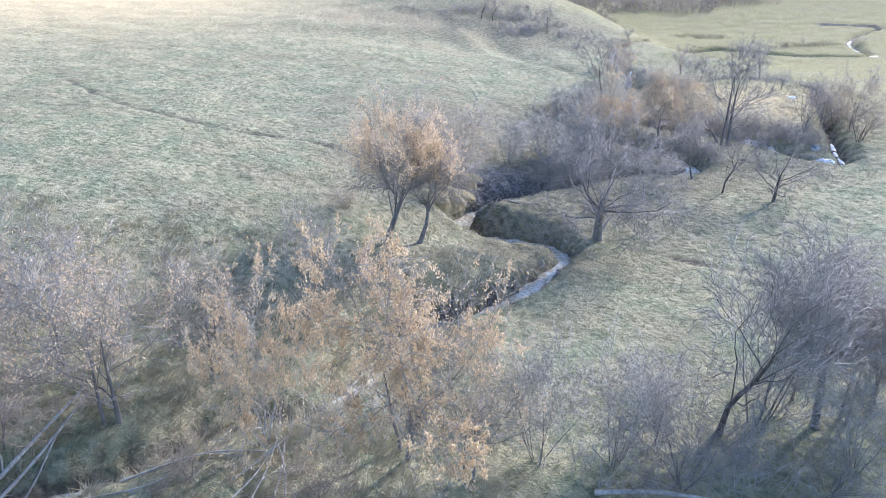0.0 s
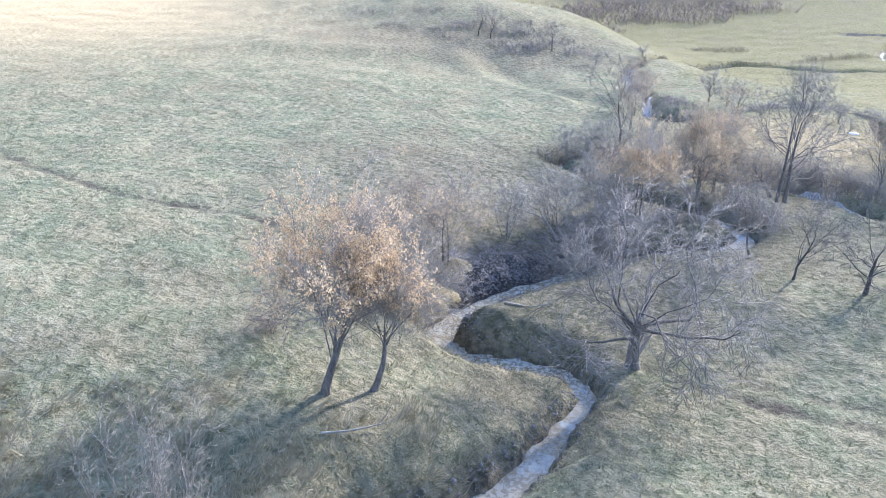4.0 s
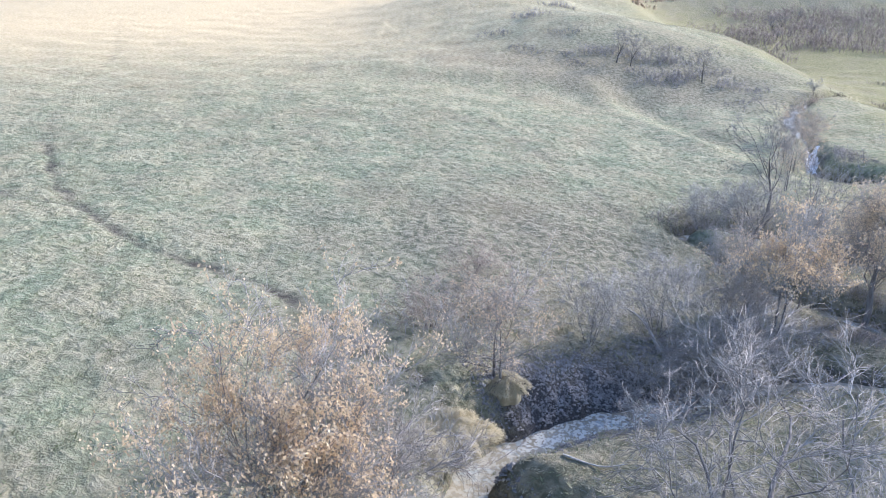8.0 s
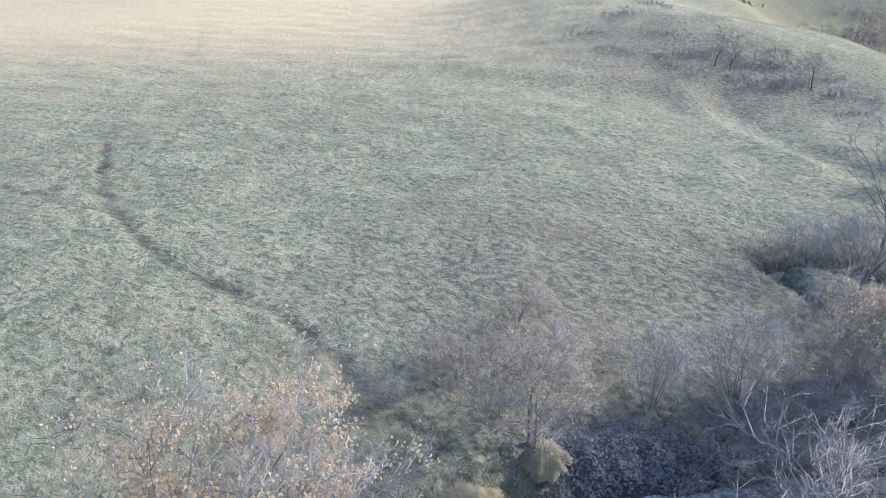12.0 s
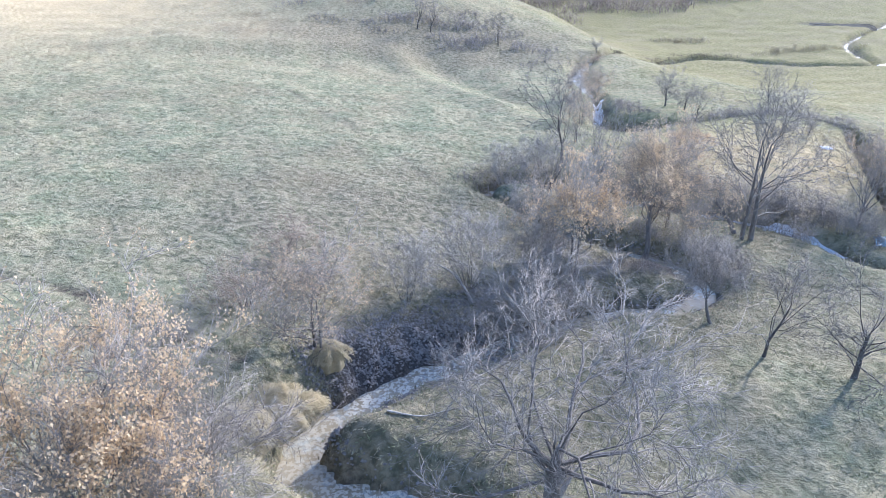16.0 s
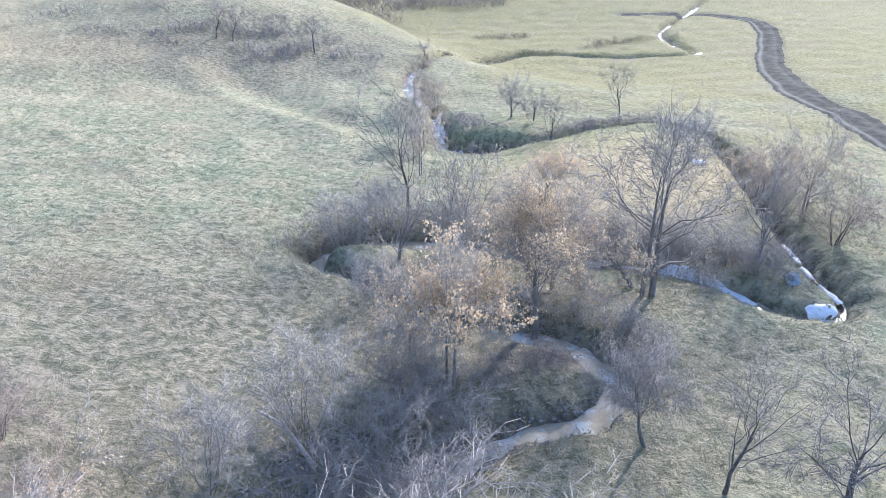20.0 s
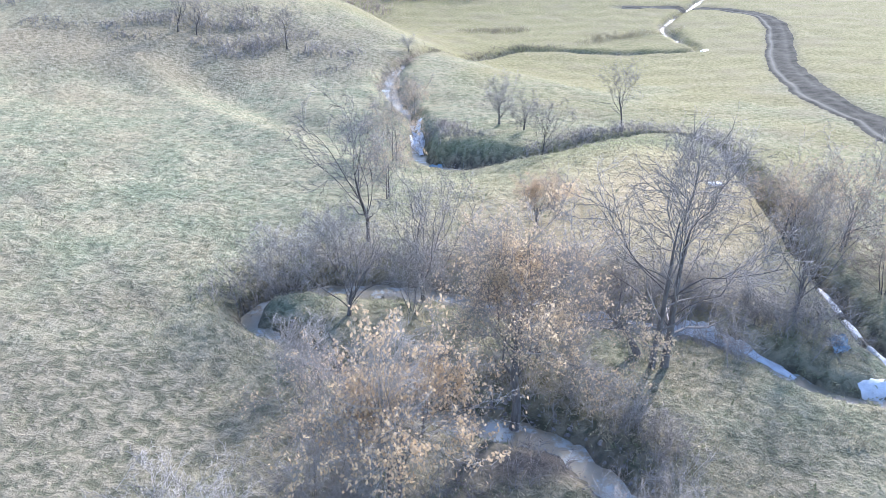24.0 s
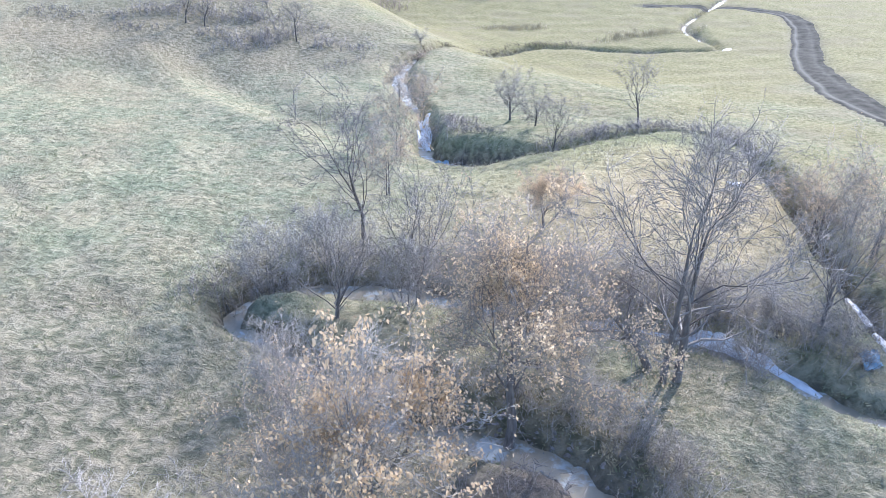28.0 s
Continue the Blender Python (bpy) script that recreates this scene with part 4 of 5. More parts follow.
plant("red_thicket", 36.8, 64.6, 5.6, 30, 1.1, "over the gully")


# ---- grass ----
def tufts(name, count, box, seed, blades, length, material, keep, label, flat=1.0, width=0.03, spread=0.07, mess=1.0, fade=6.0):
    """Many tufts of bent blades on the ground, as one object."""
    r = np.random.RandomState(seed)
    x, y = r.uniform(box[0], box[1], count), r.uniform(box[2], box[3], count)
    z, d, bare_, churned_, worn_, road_ = ground(x, y, True)
    ok = keep(x, y, d, bare_, churned_, worn_, road_, r.random_sample(count))
    inset = np.minimum(np.minimum(x - box[0], box[1] - x), np.minimum(y - box[2], box[3] - y))
    ok &= inset > fade * (r.random_sample(count) + 0.5 * ripple(x, y, 5, seed))
    x, y, z = x[ok], y[ok], z[ok]
    n = len(x)
    size = length * r.uniform(0.5, 1.35, n) * (1 + 0.3 * ripple(x, y, 3.1, 6))
    lean = 0.8 + 0.9 * ripple(x, y, 14, 8)
    root = np.repeat(np.stack([x, y, z - 0.02], 1), blades, 0) + np.c_[r.normal(0, spread, (n * blades, 2)), np.zeros(n * blades)]
    a = np.repeat(lean + r.normal(0, 0.7, n), blades) + r.normal(0, mess, n * blades)
    s = np.repeat(size, blades) * r.uniform(0.6, 1.2, n * blades)
    out = flat * r.uniform(0.4, 1.3, n * blades)
    way = np.stack([np.cos(a) * out, np.sin(a) * out, np.ones(n * blades)], 1)
    way /= np.linalg.norm(way, axis=1)[:, None]
    side = np.stack([-np.sin(a), np.cos(a), 0 * a], 1) * (width * r.uniform(0.6, 1.3, n * blades))[:, None]
    v = np.stack([root - side, root + side, root + way * s[:, None]], 1).reshape(-1, 3)
    tagged(new(name, mesh_of(name, v, np.arange(len(v)).reshape(-1, 3), material)), label, "grass", kind="stuff")


tufts("meadow_grass", 56000, (-42, 47, 10, 104), 1, 7, 0.15, BLADE, lambda x, y, d, b, c, w, rd, q: (b < 0.3) & (c < 0.3) & (w < 0.2) & (q < np.clip(1.3 - (y - 24) / 75, 0.25, 1) * (1 - 0.8 * swell(x, y, 3.5, 55, 9, 8))), "short dry pasture grass in tufts", 3.2, 0.03, 0.14, 1.3)
tufts("bank_grass", 60000, (-24, 44, 13, 84), 2, 8, 0.16, BLADE_TALL, lambda x, y, d, b, c, w, rd, q: (d < 4.5) & (d > 1.0) & (c < 0.3) & (b < 0.75), "long tan grass hanging over the creek banks", 2.6, 0.02, 0.14, 1.2)
tufts("rank_grass", 13000, (-34, 3, 6, 34), 3, 10, 0.5, BLADE_TALL, lambda x, y, d, b, c, w, rd, q: (b < 0.4), "tall matted dry grass", 2.2, 0.022, 0.12, 0.55)
tufts("sedge", 18000, (-24, 44, 13, 74), 4, 7, 0.3, SEDGE, lambda x, y, d, b, c, w, rd, q: (b > 0.3) & (d > 0.85) & (c < 0.2), "dark wet sedge on the creek banks", 1.2, 0.016)
tufts("hill_grass", 9000, (-30, 34, 100, 150), 5, 6, 0.28, BLADE_TALL, lambda x, y, d, b, c, w, rd, q: (q < 0.5 * sg((lie(x, y) - 2) / 0.6) * (0.5 + ripple(x, y, 9, 4))) & (w < 0.4), "rough pale grass on the hillside", 2.2, 0.03, 0.25, 0.6)


# ---- snow, mud, dead wood, clumps ----
def patch_of_snow(name, line, half, high, seed, label):
    """A lumpy drift along a line, lying on the ground."""
    r = np.random.RandomState(seed)
    pts = smooth_line([(*p, 0) for p in line], 0.25)[:, :2]
    way = np.gradient(pts, axis=0)
    way /= np.linalg.norm(way, axis=1)[:, None] + 1e-9
    side = np.stack([-way[:, 1], way[:, 0]], 1)
    n, cols = len(pts), np.linspace(-1, 1, 9)
    taper = np.sin(np.pi * (np.arange(n) + 0.7) / (n + 0.4)) ** 0.5
    width = half * taper * (1 + 0.25 * np.sin(np.arange(n) * 0.5 + seed) + 0.06 * r.normal(0, 1, n))
    v = []
    for c in cols:
        p = pts + side * (c * width)[:, None]
        z = ground(p[:, 0], p[:, 1])
        d, k = to_line(p[:, 0], p[:, 1], creek)
        z = np.maximum(z, creek[k, 2] * (d < half_water[k] + 0.3) - 50 * (d >= half_water[k] + 0.3))
        v.append(np.c_[p, z - 0.06 + (high + 0.06) * (1 - c * c) ** 0.5 * (0.7 + 0.3 * taper) + 0.02 * r.normal(0, 1, n)])
    f = [[k * n + s, k * n + s + 1, (k + 1) * n + s + 1, (k + 1) * n + s] for k in range(8) for s in range(n - 1)]
    tagged(new(name, mesh_of(name, np.concatenate(v), f, SNOW, True)), label, "snow", "old snow drifts")


DRIFT = "leftover drift of old white snow in the gully"
patch_of_snow("snow_drift", [(29.7, 53.3), (30.5, 53.1), (31.2, 53.15)], 0.32, 0.03, 1, DRIFT)
patch_of_snow("snow_drift", [(32.3, 53.9), (32.7, 55.0), (32.95, 55.9)], 0.2, 0.05, 2, DRIFT)
patch_of_snow("snow_drift", [(33.15, 56.5), (33.4, 57.2), (33.6, 57.8)], 0.16, 0.05, 7, DRIFT)
patch_of_snow("snow_drift", [(33.8, 58.2), (34.2, 59.2), (34.6, 60.3)], 0.22, 0.05, 8, DRIFT)
patch_of_snow("snow_drift", [(22.6, 84.4), (23.0, 87.0), (23.6, 90.0), (24.0, 92)], 0.5, 0.15, 3, DRIFT)
patch_of_snow("snow_patch", [(33.4, 67.6), (34.2, 67.4)], 0.35, 0.1, 4, "small patch of old snow in dry grass")
patch_of_snow("snow_patch", [(22.4, 60.5), (23.1, 60.1), (23.8, 59.8)], 0.3, 0.06, 5, "icy snow along the creek's edge")
patch_of_snow("snow_patch", [(24.2, 59.5), (25.2, 58.9), (26.3, 58.2), (27.1, 57.2), (27.8, 55.9), (28.2, 54.6)], 0.32, 0.07, 9, "icy snow along the creek's edge")
patch_of_snow("snow_patch", [(74.4, 124.2), (76.4, 126)], 0.5, 0.12, 6, "small patch of old snow beside the far stream")


def lumps(name, count, where, seed, size, material, label, category):
    """Trodden clods as one object."""
    r = np.random.RandomState(seed)
    x, y = where(r, count)
    z = ground(x, y)
    d, k = to_line(x, y, creek)
    z = np.maximum(z, np.where(d < half_water[k], creek[k, 2] - 0.03, -99))
    base = np.array([[1, 0, -0.3], [0.3, 0.95, -0.3], [-0.8, 0.6, -0.3], [-0.8, -0.6, -0.3], [0.3, -0.95, -0.3], [0.1, 0.1, 0.75]])
    tri = np.array([[0, 1, 5], [1, 2, 5], [2, 3, 5], [3, 4, 5], [4, 0, 5]])
    s = size * r.uniform(0.5, 1.5, (count, 1, 1)) * r.uniform(0.7, 1.3, (count, 1, 3))
    a = r.uniform(0, 6.28, count)
    rot = np.stack([np.stack([np.cos(a), -np.sin(a), 0 * a], 1), np.stack([np.sin(a), np.cos(a), 0 * a], 1), np.stack([0 * a, 0 * a, 0 * a + 1], 1)], 1)
    v = np.einsum("nij,nkj->nki", rot, base[None] * s) + np.stack([x, y, z], 1)[:, None]
    f = tri[None] + 6 * np.arange(count)[:, None, None]
    tagged(new(name, mesh_of(name, v.reshape(-1, 3), f.reshape(-1, 3), material, True)), label, category, kind="stuff")


def mud_material():
    m, n, l, b = shader("trodden_mud", 0.95)
    b.inputs["Specular IOR Level"].default_value = 0.15
    l.new(mixed(n, l, ramp(n, l, noise_of(n, l, 5, 4), 0.4, 0.65), (0.19, 0.178, 0.165), (0.36, 0.335, 0.31)), b.inputs["Base Color"])
    bumped(n, l, b, noise_of(n, l, 20, 4), 0.6, 0.03)
    return m


MUD = mud_material()


def at_ford(r, n):
    s = r.random_sample(n)
    x, y = 1.8 + 8.2 * s, 42.6 + 5.2 * s
    off = np.where(r.random_sample(n) < 0.8, 1.15 + 1.9 * r.random_sample(n) ** 1.4, -1.1 - 0.6 * r.random_sample(n))
    return x - 0.53 * off + r.normal(0, 0.3, n), y + 0.85 * off + r.normal(0, 0.25, n)


def on_banks(r, n):
    k = r.randint(60, 190, n)
    way = creek[k + 1, :2] - creek[k - 1, :2]
    way /= np.linalg.norm(way, axis=1)[:, None]
    q = (half_water[k] + 0.05 + 0.5 * r.random_sample(n)) * r.choice([-1, 1], n)
    return creek[k, 0] - way[:, 1] * q + r.normal(0, 0.1, n), creek[k, 1] + way[:, 0] * q


lumps("mud_clods", 5600, at_ford, 1, 0.055, MUD, "churned black mud full of hoof prints at the ford", "mud")
lumps("bank_clods", 2600, on_banks, 2, 0.06, MUD, "crumbled dark soil along the water's edge", "mud")


def hanging_clump(x, y, wide, high, count, seed, label):
    """A mound of long grass that hangs down on all sides."""
    r = np.random.RandomState(seed)
    z = float(0.5 * lie(np.array([x]), np.array([y]))[0] + 0.5 * ground(np.array([x]), np.array([y]))[0]) - 0.3 * high
    ob = new("grass_clump")
    ob.location = (x, y, z)
    a, q = r.uniform(0, 6.28, count), r.random_sample(count) ** 0.5
    edge = 1 + 0.22 * np.sin(3 * a + seed) + 0.13 * np.sin(7 * a) + 0.08 * np.sin(13 * a + 2)
    px, py = np.cos(a) * q * wide * edge, np.sin(a) * q * wide * edge
    pz = high * (0.95 - 0.75 * q ** 2.5) + 0.06 * high * np.sin(6 * px / wide + seed) * np.sin(7 * py / wide)
    root = np.stack([px, py, pz], 1)
    tuft = 0.8 * np.sin(9 * a + seed)
    flow = np.stack([np.cos(a + 0.5 * tuft), np.sin(a + 0.5 * tuft), 0.25 - 0.2 * q], 1) + r.normal(0, 0.4, (count, 3))
    flow /= np.linalg.norm(flow, axis=1)[:, None]
    side = np.cross(flow, [0, 0, 1.0]) * 0.012
    length = (wide * r.uniform(0.12, 0.34, count))[:, None]
    knee = root + flow * length * 0.55
    tip = knee + (flow * [0.45, 0.45, 0] + np.array([0, 0, -1.0]) * (0.25 + 0.75 * q[:, None])) * length * 0.7
    v = np.stack([root - side, root + side, knee + side * 0.8, tip, knee - side * 0.8], 1).reshape(-1, 3)
    k5 = 5 * np.arange(count)[:, None]
    f = np.concatenate([k5 + [0, 1, 2], k5 + [0, 2, 4], k5 + [4, 2, 3]])
    tagged(part("grass", mesh_of("grass", v, f, STRAW), ob), kind="stuff")
    t, u = np.meshgrid(np.linspace(0, 6.283, 25)[:-1], np.linspace(0, 1, 7))
    lump = 1 + 0.12 * np.sin(3 * t + seed) + 0.08 * np.sin(7 * t)
    mv = np.stack([np.cos(t) * u * wide * 0.72 * lump, np.sin(t) * u * wide * 0.72 * lump, high * (0.8 - 0.8 * u * u) - 0.5 * (u > 0.99) - 0.02], -1).reshape(-1, 3)
    mf = [[i * 24 + j, i * 24 + (j + 1) % 24, (i + 1) * 24 + (j + 1) % 24, (i + 1) * 24 + j] for i in range(6) for j in range(24)]
    part("mound", mesh_of("mound", mv, mf, STRAW, True), ob)
    return tagged(ob, label, "grass clump", "grass clumps on the bank")


hanging_clump(0.1, 41.4, 1.5, 0.9, 9000, 1, "big tan clump of dead grass hanging over the water")
hanging_clump(1.9, 44.6, 0.7, 0.5, 3200, 2, "small mossy grass clump under a tree")
hanging_clump(-0.6, 40.2, 0.95, 0.4, 2200, 3, "low tan clump of dead grass on the creek bank")


def dead_wood(name, line, radius, label, limbs=3, seed=0):
    """A fallen or leaning stem with stubs of limbs; line of places as x, y and height over the ground."""
    rnd = random.Random(seed)
    pts = [Vector((x, y, float(ground(np.array([x]), np.array([y]))[0]) + h)) for x, y, h in line]
    fine = smooth_line([tuple(p) for p in pts], 0.25)
    ob = new(name)
    base = Vector(fine[0])
    ob.location = base
    rad = radius * np.linspace(1, 0.35, len(fine)) * (1 + 0.08 * np.sin(np.arange(len(fine)) * 1.7))
    part("stem", mesh_of("stem", *tubes([(fine - np.array(base), rad)], 8, None), DEAD_WOOD if radius < 0.14 else BARK, True), ob)
    for k in range(limbs):
        i = rnd.randint(len(fine) // 3, len(fine) - 2)
        w = Vector(fine[i + 1]) - Vector(fine[i])
        lp, lr, _ = limb(rnd, Vector(fine[i]) - base, turned(w.normalized(), rnd, 45), rnd.uniform(0.6, 1.8), rad[i] * 0.5, 5, 0.02, 0.2)
        part("limb", mesh_of("limb", *tubes([(lp, lr)], 6, None), DEAD_WOOD if radius < 0.14 else BARK, True), ob)
    return tagged(ob, label, "dead wood")


dead_wood("fallen_log", [(-15.4, 15.4, 0.1), (-13.7, 17.7, 0.5), (-12.2, 19.8, 1.2)], 0.1, "bleached dead trunk leaning against a tree", 3, 1)
dead_wood("fallen_log", [(-14.6, 15.3, 0.1), (-13.3, 17.6, 0.4), (-12.1, 19.7, 1.0)], 0.075, "bleached split dead trunk leaning on the bank", 2, 2)
dead_wood("fallen_log", [(-14.2, 15.6, 0.1), (-13.4, 17.0, 0.3), (-12.7, 18.5, 0.6)], 0.06, "bleached split dead trunk leaning on the bank", 1, 3)
dead_wood("fallen_branch", [(-10.2, 17.2, 0.05), (-7.8, 18.2, 0.15), (-5.6, 18.4, 0.2)], 0.05, "grey fallen branch in the mud", 3, 4)
dead_wood("fallen_branch", [(5.0, 17.0, 0.1), (7.4, 16.9, 0.15), (10.6, 16.2, 0.1)], 0.09, "dark fallen branch in dry grass", 3, 5)
dead_wood("fallen_branch", [(-2.6, 31.5, 0.06), (-1.6, 31.6, 0.12), (-0.6, 31.9, 0.2)], 0.05, "bleached fallen branch in dry grass", 3, 6)
dead_wood("broken_limb", [(7.8, 49.1, 0.15), (7.1, 50.1, 0.5), (6.3, 51.2, 0.3)], 0.085, "pale broken limb lying among willows", 3, 7)
dead_wood("leaning_trunk", [(23.0, 56.7, -0.1), (22.75, 56.9, 0.5), (22.4, 57.1, 1.0), (21.9, 57.3, 1.5)], 0.15, "short crooked trunk leaning over the creek", 4, 10)
dead_wood("fallen_branch", [(4.2, 41.2, 0.05), (5.4, 41.1, 0.1), (6.3, 41.3, 0.15)], 0.04, "bleached fallen branch in dry grass", 2, 11)
plant("snag", 9.4, 49.9, 2.6, 120, 0.8, "among the willows")
dead_wood("leaning_trunk", [(12.8, 56.3, -0.1), (12.5, 56.5, 0.9), (12.0, 56.9, 1.7)], 0.15, "short dark leaning trunk beside the creek", 3, 13)


def sky_blue_patch(x, y, size):
    """A folded patch standing in for icy water, the sky's reflection painted blue."""
    r = np.random.RandomState(3)
    u, w = np.meshgrid(np.linspace(-1, 1, 9), np.linspace(-1, 1, 9))
    px, py = x + size * (u + 0.12 * np.sin(3 * w)), y + 0.7 * size * (w + 0.15 * np.sin(2 * u))
    pz = np.maximum(ground(px.ravel(), py.ravel()).reshape(px.shape), creek[to_line(np.array([x]), np.array([y]), creek)[1][0], 2]) + 0.18 + 0.5 * (py - y) + 0.07 * np.sin(5 * u + 2 * w) + 0.04 * r.normal(0, 1, u.shape)
    k = (np.arange(8)[None] + 9 * np.arange(8)[:, None]).ravel()
    # sky reflection put into the base colour
    m, n, l, b = shader("painted_sky_blue", 0.45)
    l.new(mixed(n, l, ramp(n, l, noise_of(n, l, 6, 3), 0.4, 0.6), (0.13, 0.25, 0.34), (0.22, 0.34, 0.42)), b.inputs["Base Color"])
    tagged(new("icy_water_patch", mesh_of("icy_water_patch", np.stack([px, py, pz], -1).reshape(-1, 3), np.stack([k, k + 1, k + 10, k + 9], 1), m, True)), "blue patch painted as icy water mirroring the sky", "plastic sheet")


# stand-ins for two spots of icy water that mirror the sky
sky_blue_patch(30.4, 55.1, 0.42)
sky_blue_patch(22.3, 80.4, 0.6)
for k, (x, y, dx, dy) in enumerate([(-6.4, 16.4, 0.9, 1.9), (-5.9, 16.0, 0.5, 2.6), (-5.2, 16.3, 0.1, 2.0), (-6.6, 17.1, 1.5, 1.1), (-4.8, 16.6, -0.6, 1.7)]):
    dead_wood("fallen_branch", [(x, y, 0.1), (x + 0.5 * dx + 0.12, y + 0.5 * dy, 0.3 + 0.08 * k), (x + dx, y + dy, 0.5 + 0.14 * k)], 0.028, "grey dead branch propped in a heap beside the creek", 3, 20 + k)
dead_wood("fallen_branch", [(-18.4, 19.6, 0.1), (-17.2, 18.6, 0.5), (-15.8, 17.8, 0.7)], 0.07, "grey dead limb lying in matted grass", 4, 30)
dead_wood("fallen_branch", [(-11.0, 16.4, 0.05), (-9.4, 16.6, 0.12), (-8.2, 17.3, 0.2)], 0.04, "grey fallen branch in the mud", 3, 31)


# ---- far brush ----
BRUSH = varied_material("brown_brush", [(0.48, 0.36, 0.23), (0.33, 0.25, 0.17), (0.60, 0.46, 0.29)])
def brush(name, patches, per, seed, high, material, label, thick=0.05):
    """Scrub too far off to pick apart: upright twigs over ellipses of ground (x, y, half width, half depth, turn)."""
    r = np.random.RandomState(seed)
    xs_, ys_ = [], []
    for x, y, a, b, turn in patches:
        n = int(per * a * b)
        q, t = np.sqrt(r.random_sample(n)), r.uniform(0, 6.28, n)
        q *= 1 + 0.25 * np.sin(3 * t + x) + 0.15 * np.sin(5 * t + y)
        u, v = a * q * np.cos(t), b * q * np.sin(t)
        c, s = math.cos(radians(turn)), math.sin(radians(turn))
        xs_.append(x + u * c - v * s)
        ys_.append(y + u * s + v * c)
    x, y = np.concatenate(xs_), np.concatenate(ys_)
    n = len(x)
    root = np.stack([x, y, ground(x, y) - 0.1], 1)
    h = high * r.uniform(0.45, 1.15, n) * (1 + 0.35 * ripple(x, y, 5 * high, seed))
    top = root + np.stack([r.normal(0, 0.3, n) * h, r.normal(0, 0.3, n) * h, h], 1)
    starts, ends, rad = [root], [top], [np.full(n, thick)]
    for k in range(4):
        f = r.uniform(0.25, 0.85, (n, 1))
        p = root + (top - root) * f
        starts.append(p)
        ends.append(p + np.stack([r.normal(0, 0.35, n) * h, r.normal(0, 0.35, n) * h, r.uniform(0.1, 0.5, n) * h], 1))
        rad.append(np.full(n, thick * 0.7))
    tagged(new(name, mesh_of(name, *spikes(np.concatenate(starts), np.concatenate(ends), np.concatenate(rad)), material)), label, "brush", kind="stuff")


brush("gully_brush", [(46, 196, 18, 6, -15), (58, 214, 20, 8, 10), (36, 182, 7, 4, 0), (75, 226, 22, 7, 0), (38, 208, 12, 6, 20), (62, 198, 14, 8, 0), (80, 206, 12, 8, 0), (50, 228, 16, 8, 0)], 3.4, 1, 2.6, TWIG_RED, "leafless brown brush in a far gully", 0.045)
brush("hill_brush", [(11.5, 111.5, 3.6, 1.6, 40), (15, 114.5, 3.2, 1.4, 30), (8.8, 112.5, 2, 1, 0), (0.3, 114.4, 1.4, 0.8, 0), (-6, 128, 3, 1.0, 0), (4, 116, 3, 1, 10), (-3.6, 143.7, 3, 1, 0), (18.5, 112.8, 2.4, 0.8, 20), (22, 112, 2, 0.8, 0), (10, 116.5, 4, 1.2, 20), (14, 118, 3, 1.2, 30)], 26, 2, 1.1, TWIG, "low leafless scrub on the hillside", 0.025)
brush("hill_scrub", [(2, 112.5, 2.6, 0.9, 10), (-5, 115, 2.8, 1.0, -10), (6.4, 117.5, 2.4, 0.9, 20), (13, 121, 3, 1.1, 25), (18.5, 117, 2.4, 0.9, 30), (-10, 121, 2.6, 1.0, 0), (20, 107.5, 2.2, 0.7, 30), (-1, 120.5, 2.6, 0.8, 0)], 24, 11, 0.75, TWIG_DARK, "low dark scrub scattered over the hillside", 0.02)
brush("far_brush", [(-285, 440, 40, 60, 0), (-260, 560, 40, 70, 0), (-180, 300, 40, 36, 20), (-184, 390, 30, 40, 0), (-120, 290, 36, 26, 10), (-70, 316, 24, 18, 0), (-288, 300, 24, 26, 0), (-32, 640, 30, 40, 0), (70, 300, 26, 16, 0), (130, 330, 30, 18, 0)], 0.5, 3, 1.5, BRUSH, "brown brush in patches on far hills", 0.22)
brush("plateau_brush", [(6, 236, 12, 6, 0), (-48, 250, 14, 3, 10), (28, 262, 18, 4, 0), (-80, 262, 12, 3, 0), (60, 300, 20, 5, 0)], 1.2, 9, 1.2, BRUSH, "low brown scrub on the plateau", 0.25)
brush("reeds", [(55.3, 154, 6.0, 2.6, 0), (72, 141, 9, 2.2, 10)], 16, 4, 0.9, BLADE_TALL, "round stand of tan reeds in a damp hollow", 0.03)
brush("ditch_sedge", [(38, 125, 7, 0.9, 48), (46, 133.5, 6, 0.9, 35), (54, 137.4, 5, 0.9, 0), (31.5, 115.6, 3, 0.8, 40)], 26, 5, 0.6, SEDGE, "dark sedge lining the far creek", 0.03)
brush("gully_scrub", [(30.4, 78.1, 3.0, 0.7, 12), (35.4, 79.7, 3.0, 0.7, 5), (40.0, 75.4, 3.2, 1.3, 75), (37.2, 79.0, 3.0, 1.0, 5), (32, 77.9, 3.2, 0.9, 20), (37.8, 70, 3.0, 1.2, 68), (28.2, 77.4, 1.2, 0.8, -30), (24.6, 84.0, 2.0, 1.0, 70)], 60, 6, 0.75, TWIG, "grey scrub filling the gully", 0.018)
brush("inner_bank_scrub", [(16.2, 52.5, 2.4, 0.9, 10), (13.6, 51.6, 2.6, 0.9, 5), (10.9, 50.5, 2.0, 0.7, 20), (17.0, 57.2, 2.4, 0.7, -30), (20.4, 52.6, 0.8, 1.6, 0)], 48, 12, 0.7, TWIG_DARK, "dark twiggy scrub on the steep creek bank", 0.012)
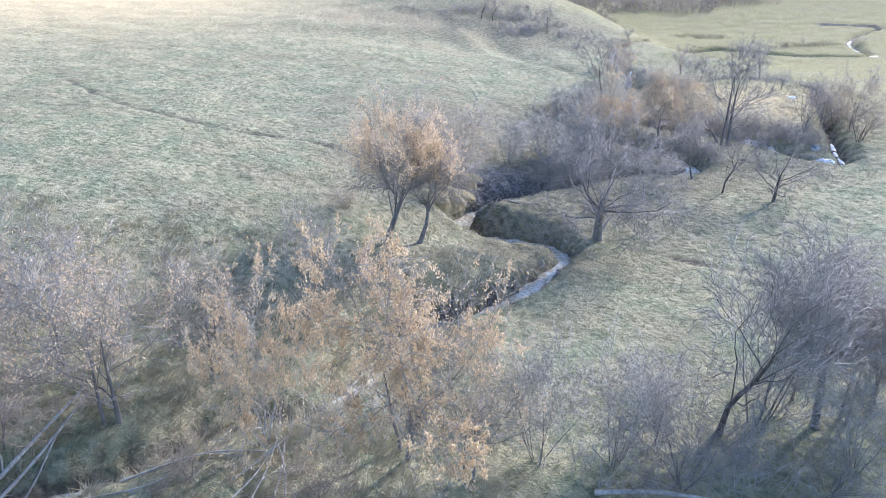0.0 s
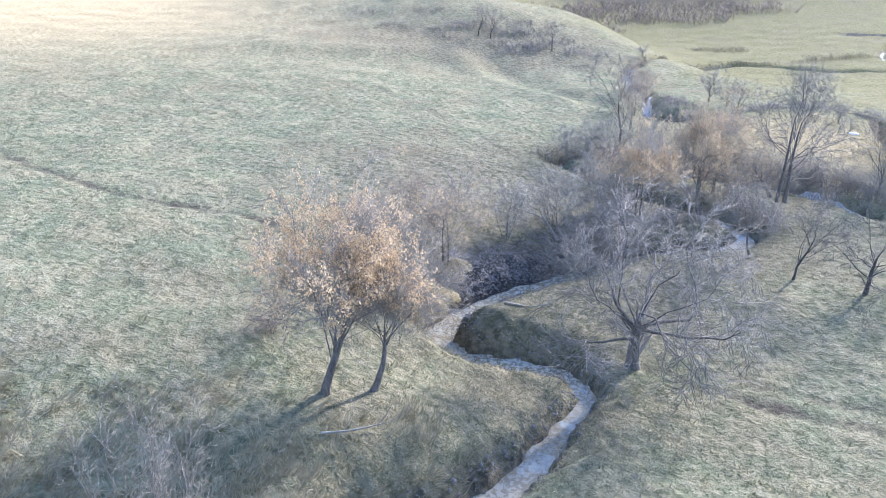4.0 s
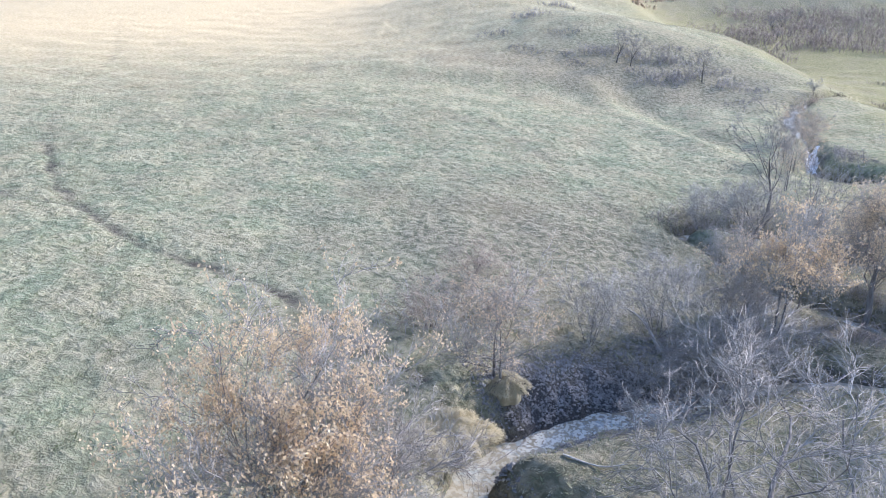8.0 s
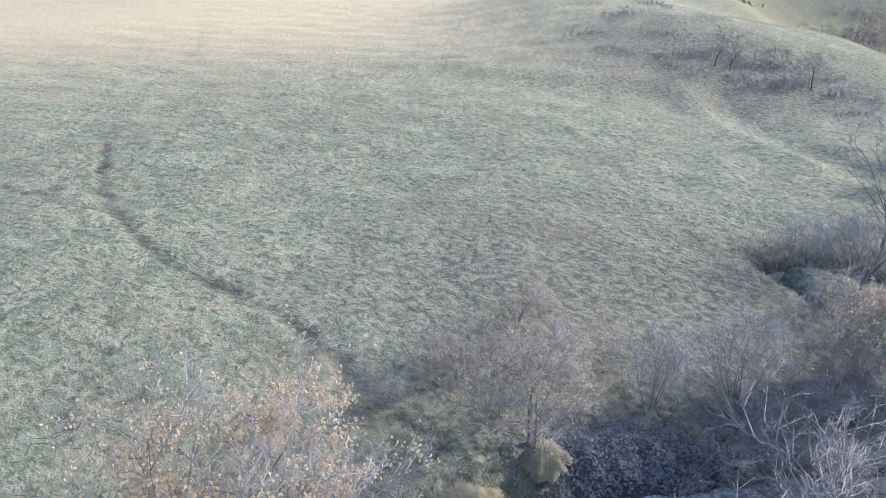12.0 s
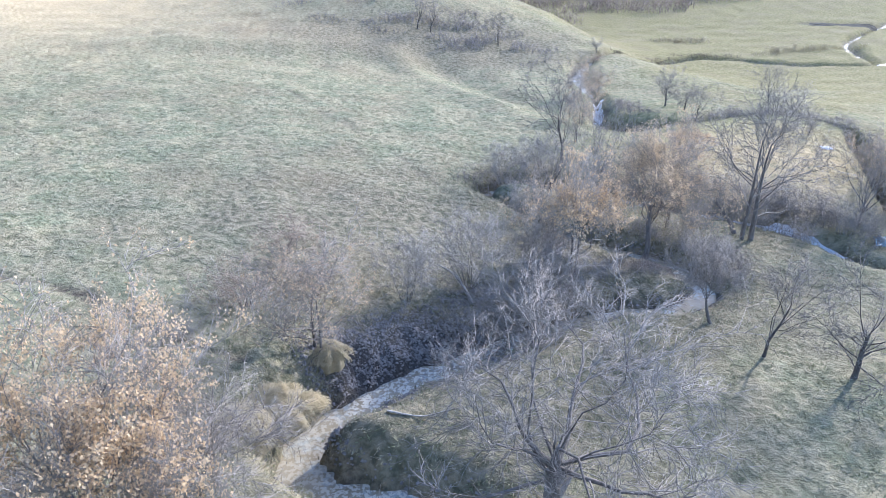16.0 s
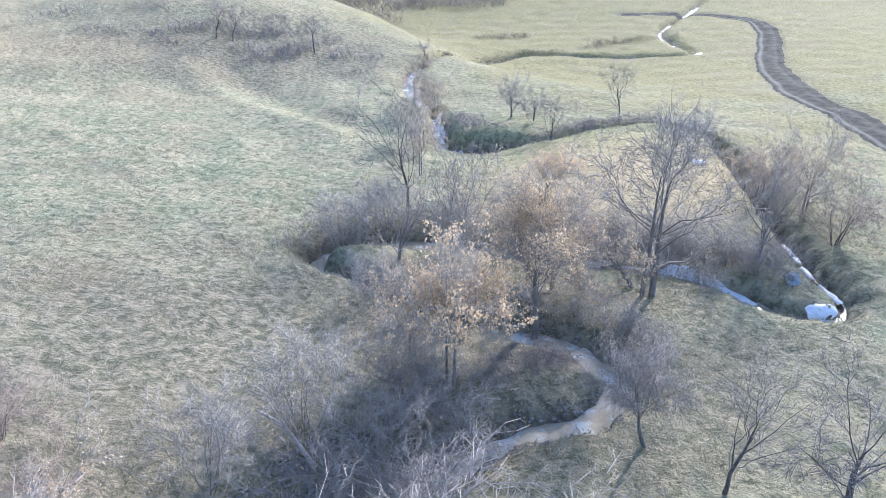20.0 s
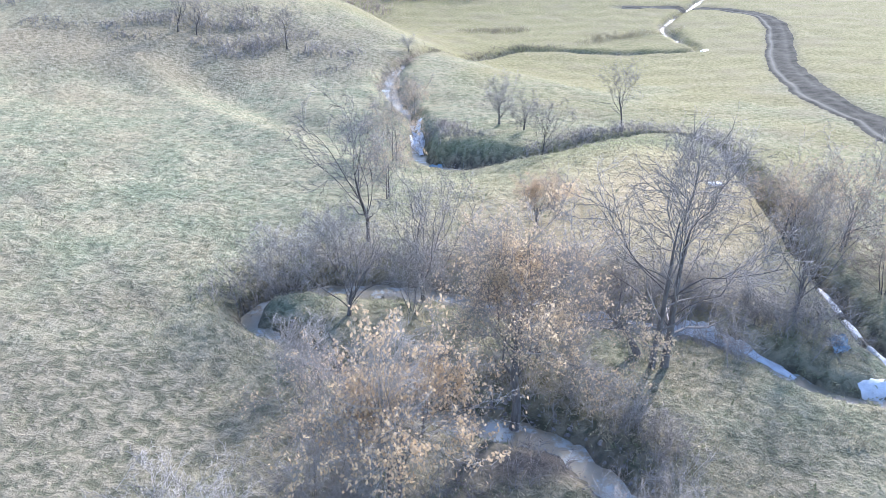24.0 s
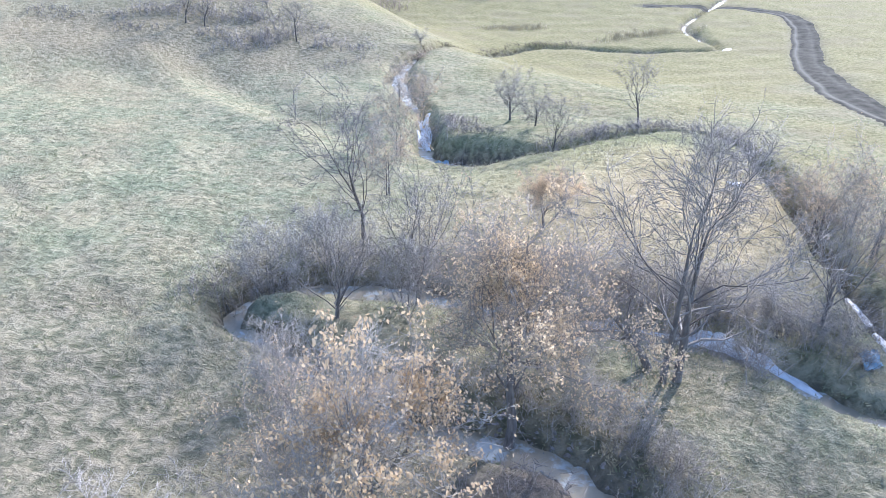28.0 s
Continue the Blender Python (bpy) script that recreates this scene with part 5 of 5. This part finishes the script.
brush("cutbank_scrub", [(25.4, 59.6, 3.0, 0.8, -32), (10.2, 64.8, 2.4, 0.8, 20), (14.4, 66, 3.2, 0.8, -8), (19.4, 63.6, 3.2, 0.8, -30)], 60, 7, 1.2, TWIG, "grey scrub along the cut bank", 0.014)
brush("bank_scrub", [(27.6, 58.8, 2.6, 1.3, -42), (24.8, 61.0, 2.8, 1.1, -32), (29.4, 56.6, 1.6, 1.2, -60), (21.6, 62.8, 2.2, 0.8, -30), (25.0, 57.8, 2.4, 0.6, -35), (22.0, 60.0, 2.4, 0.6, -30), (26.6, 56.2, 0.6, 1.4, -25)], 90, 17, 1.7, TWIG, "waist-high grey leafless scrub crowding the creek bank", 0.011)
brush("point_scrub", [(19.2, 55.2, 1.9, 0.7, -35), (20.6, 53.6, 1.5, 0.8, -58), (21.1, 51.8, 0.7, 1.4, 0), (17.2, 56.6, 1.8, 0.6, -25), (18.6, 57.0, 1.5, 0.7, 0), (20.8, 55.2, 1.2, 0.7, -40)], 100, 19, 0.75, TWIG_PALE, "tangled grey scrub on the edge of the grassy point", 0.010)
brush("pool_scrub", [(23.6, 85.6, 1.6, 1.2, 0), (25.4, 82.4, 1.6, 0.6, -35)], 60, 18, 0.8, TWIG_DARK, "grey-brown tangled scrub round the far pool", 0.014)
brush("understory", [(-1, 46.4, 3.0, 1.3, 10), (9.6, 18.2, 5.5, 1.6, 0), (-3.4, 20, 2.6, 1.4, 0)], 24, 8, 1.4, TWIG_PALE, "low tangled undergrowth beneath the bushes", 0.013)


def juniper(x, y, high):
    r = np.random.RandomState(5)
    ob = new("juniper_tree")
    ob.location = (x, y, float(ground(np.array([x]), np.array([y]))[0]) - 0.1)
    part("trunk", mesh_of("trunk", *tubes([([(0, 0, 0), (0.05, 0, high * 0.3), (0, 0.05, high * 0.7)], [0.2, 0.14, 0.06])], 7, None), DARK_BARK, True), ob)
    n = 2600
    a, u, q = r.uniform(0, 6.28, n), r.random_sample(n), r.random_sample(n) ** 0.4
    wide = high * 0.85 * np.sin(np.pi * np.clip(u * 0.9 + 0.12, 0, 1)) ** 0.7 * (1 + 0.2 * np.sin(4 * a + 6 * u))
    p = np.stack([np.cos(a) * q * wide, np.sin(a) * q * wide, 0.1 * high + 0.9 * high * u], 1)
    e = p + np.stack([np.cos(a), np.sin(a), 0.8 + 0 * a], 1) * 0.35 + r.normal(0, 0.2, (n, 3))
    tagged(part("crown", mesh_of("crown", *spikes(p, e, np.full(n, 0.11)), NEEDLE), ob, "dense dark green needles"), kind="stuff")
    return tagged(ob, "rounded dark green juniper on the far hill", "tree")


juniper(-16, 230, 2.3)
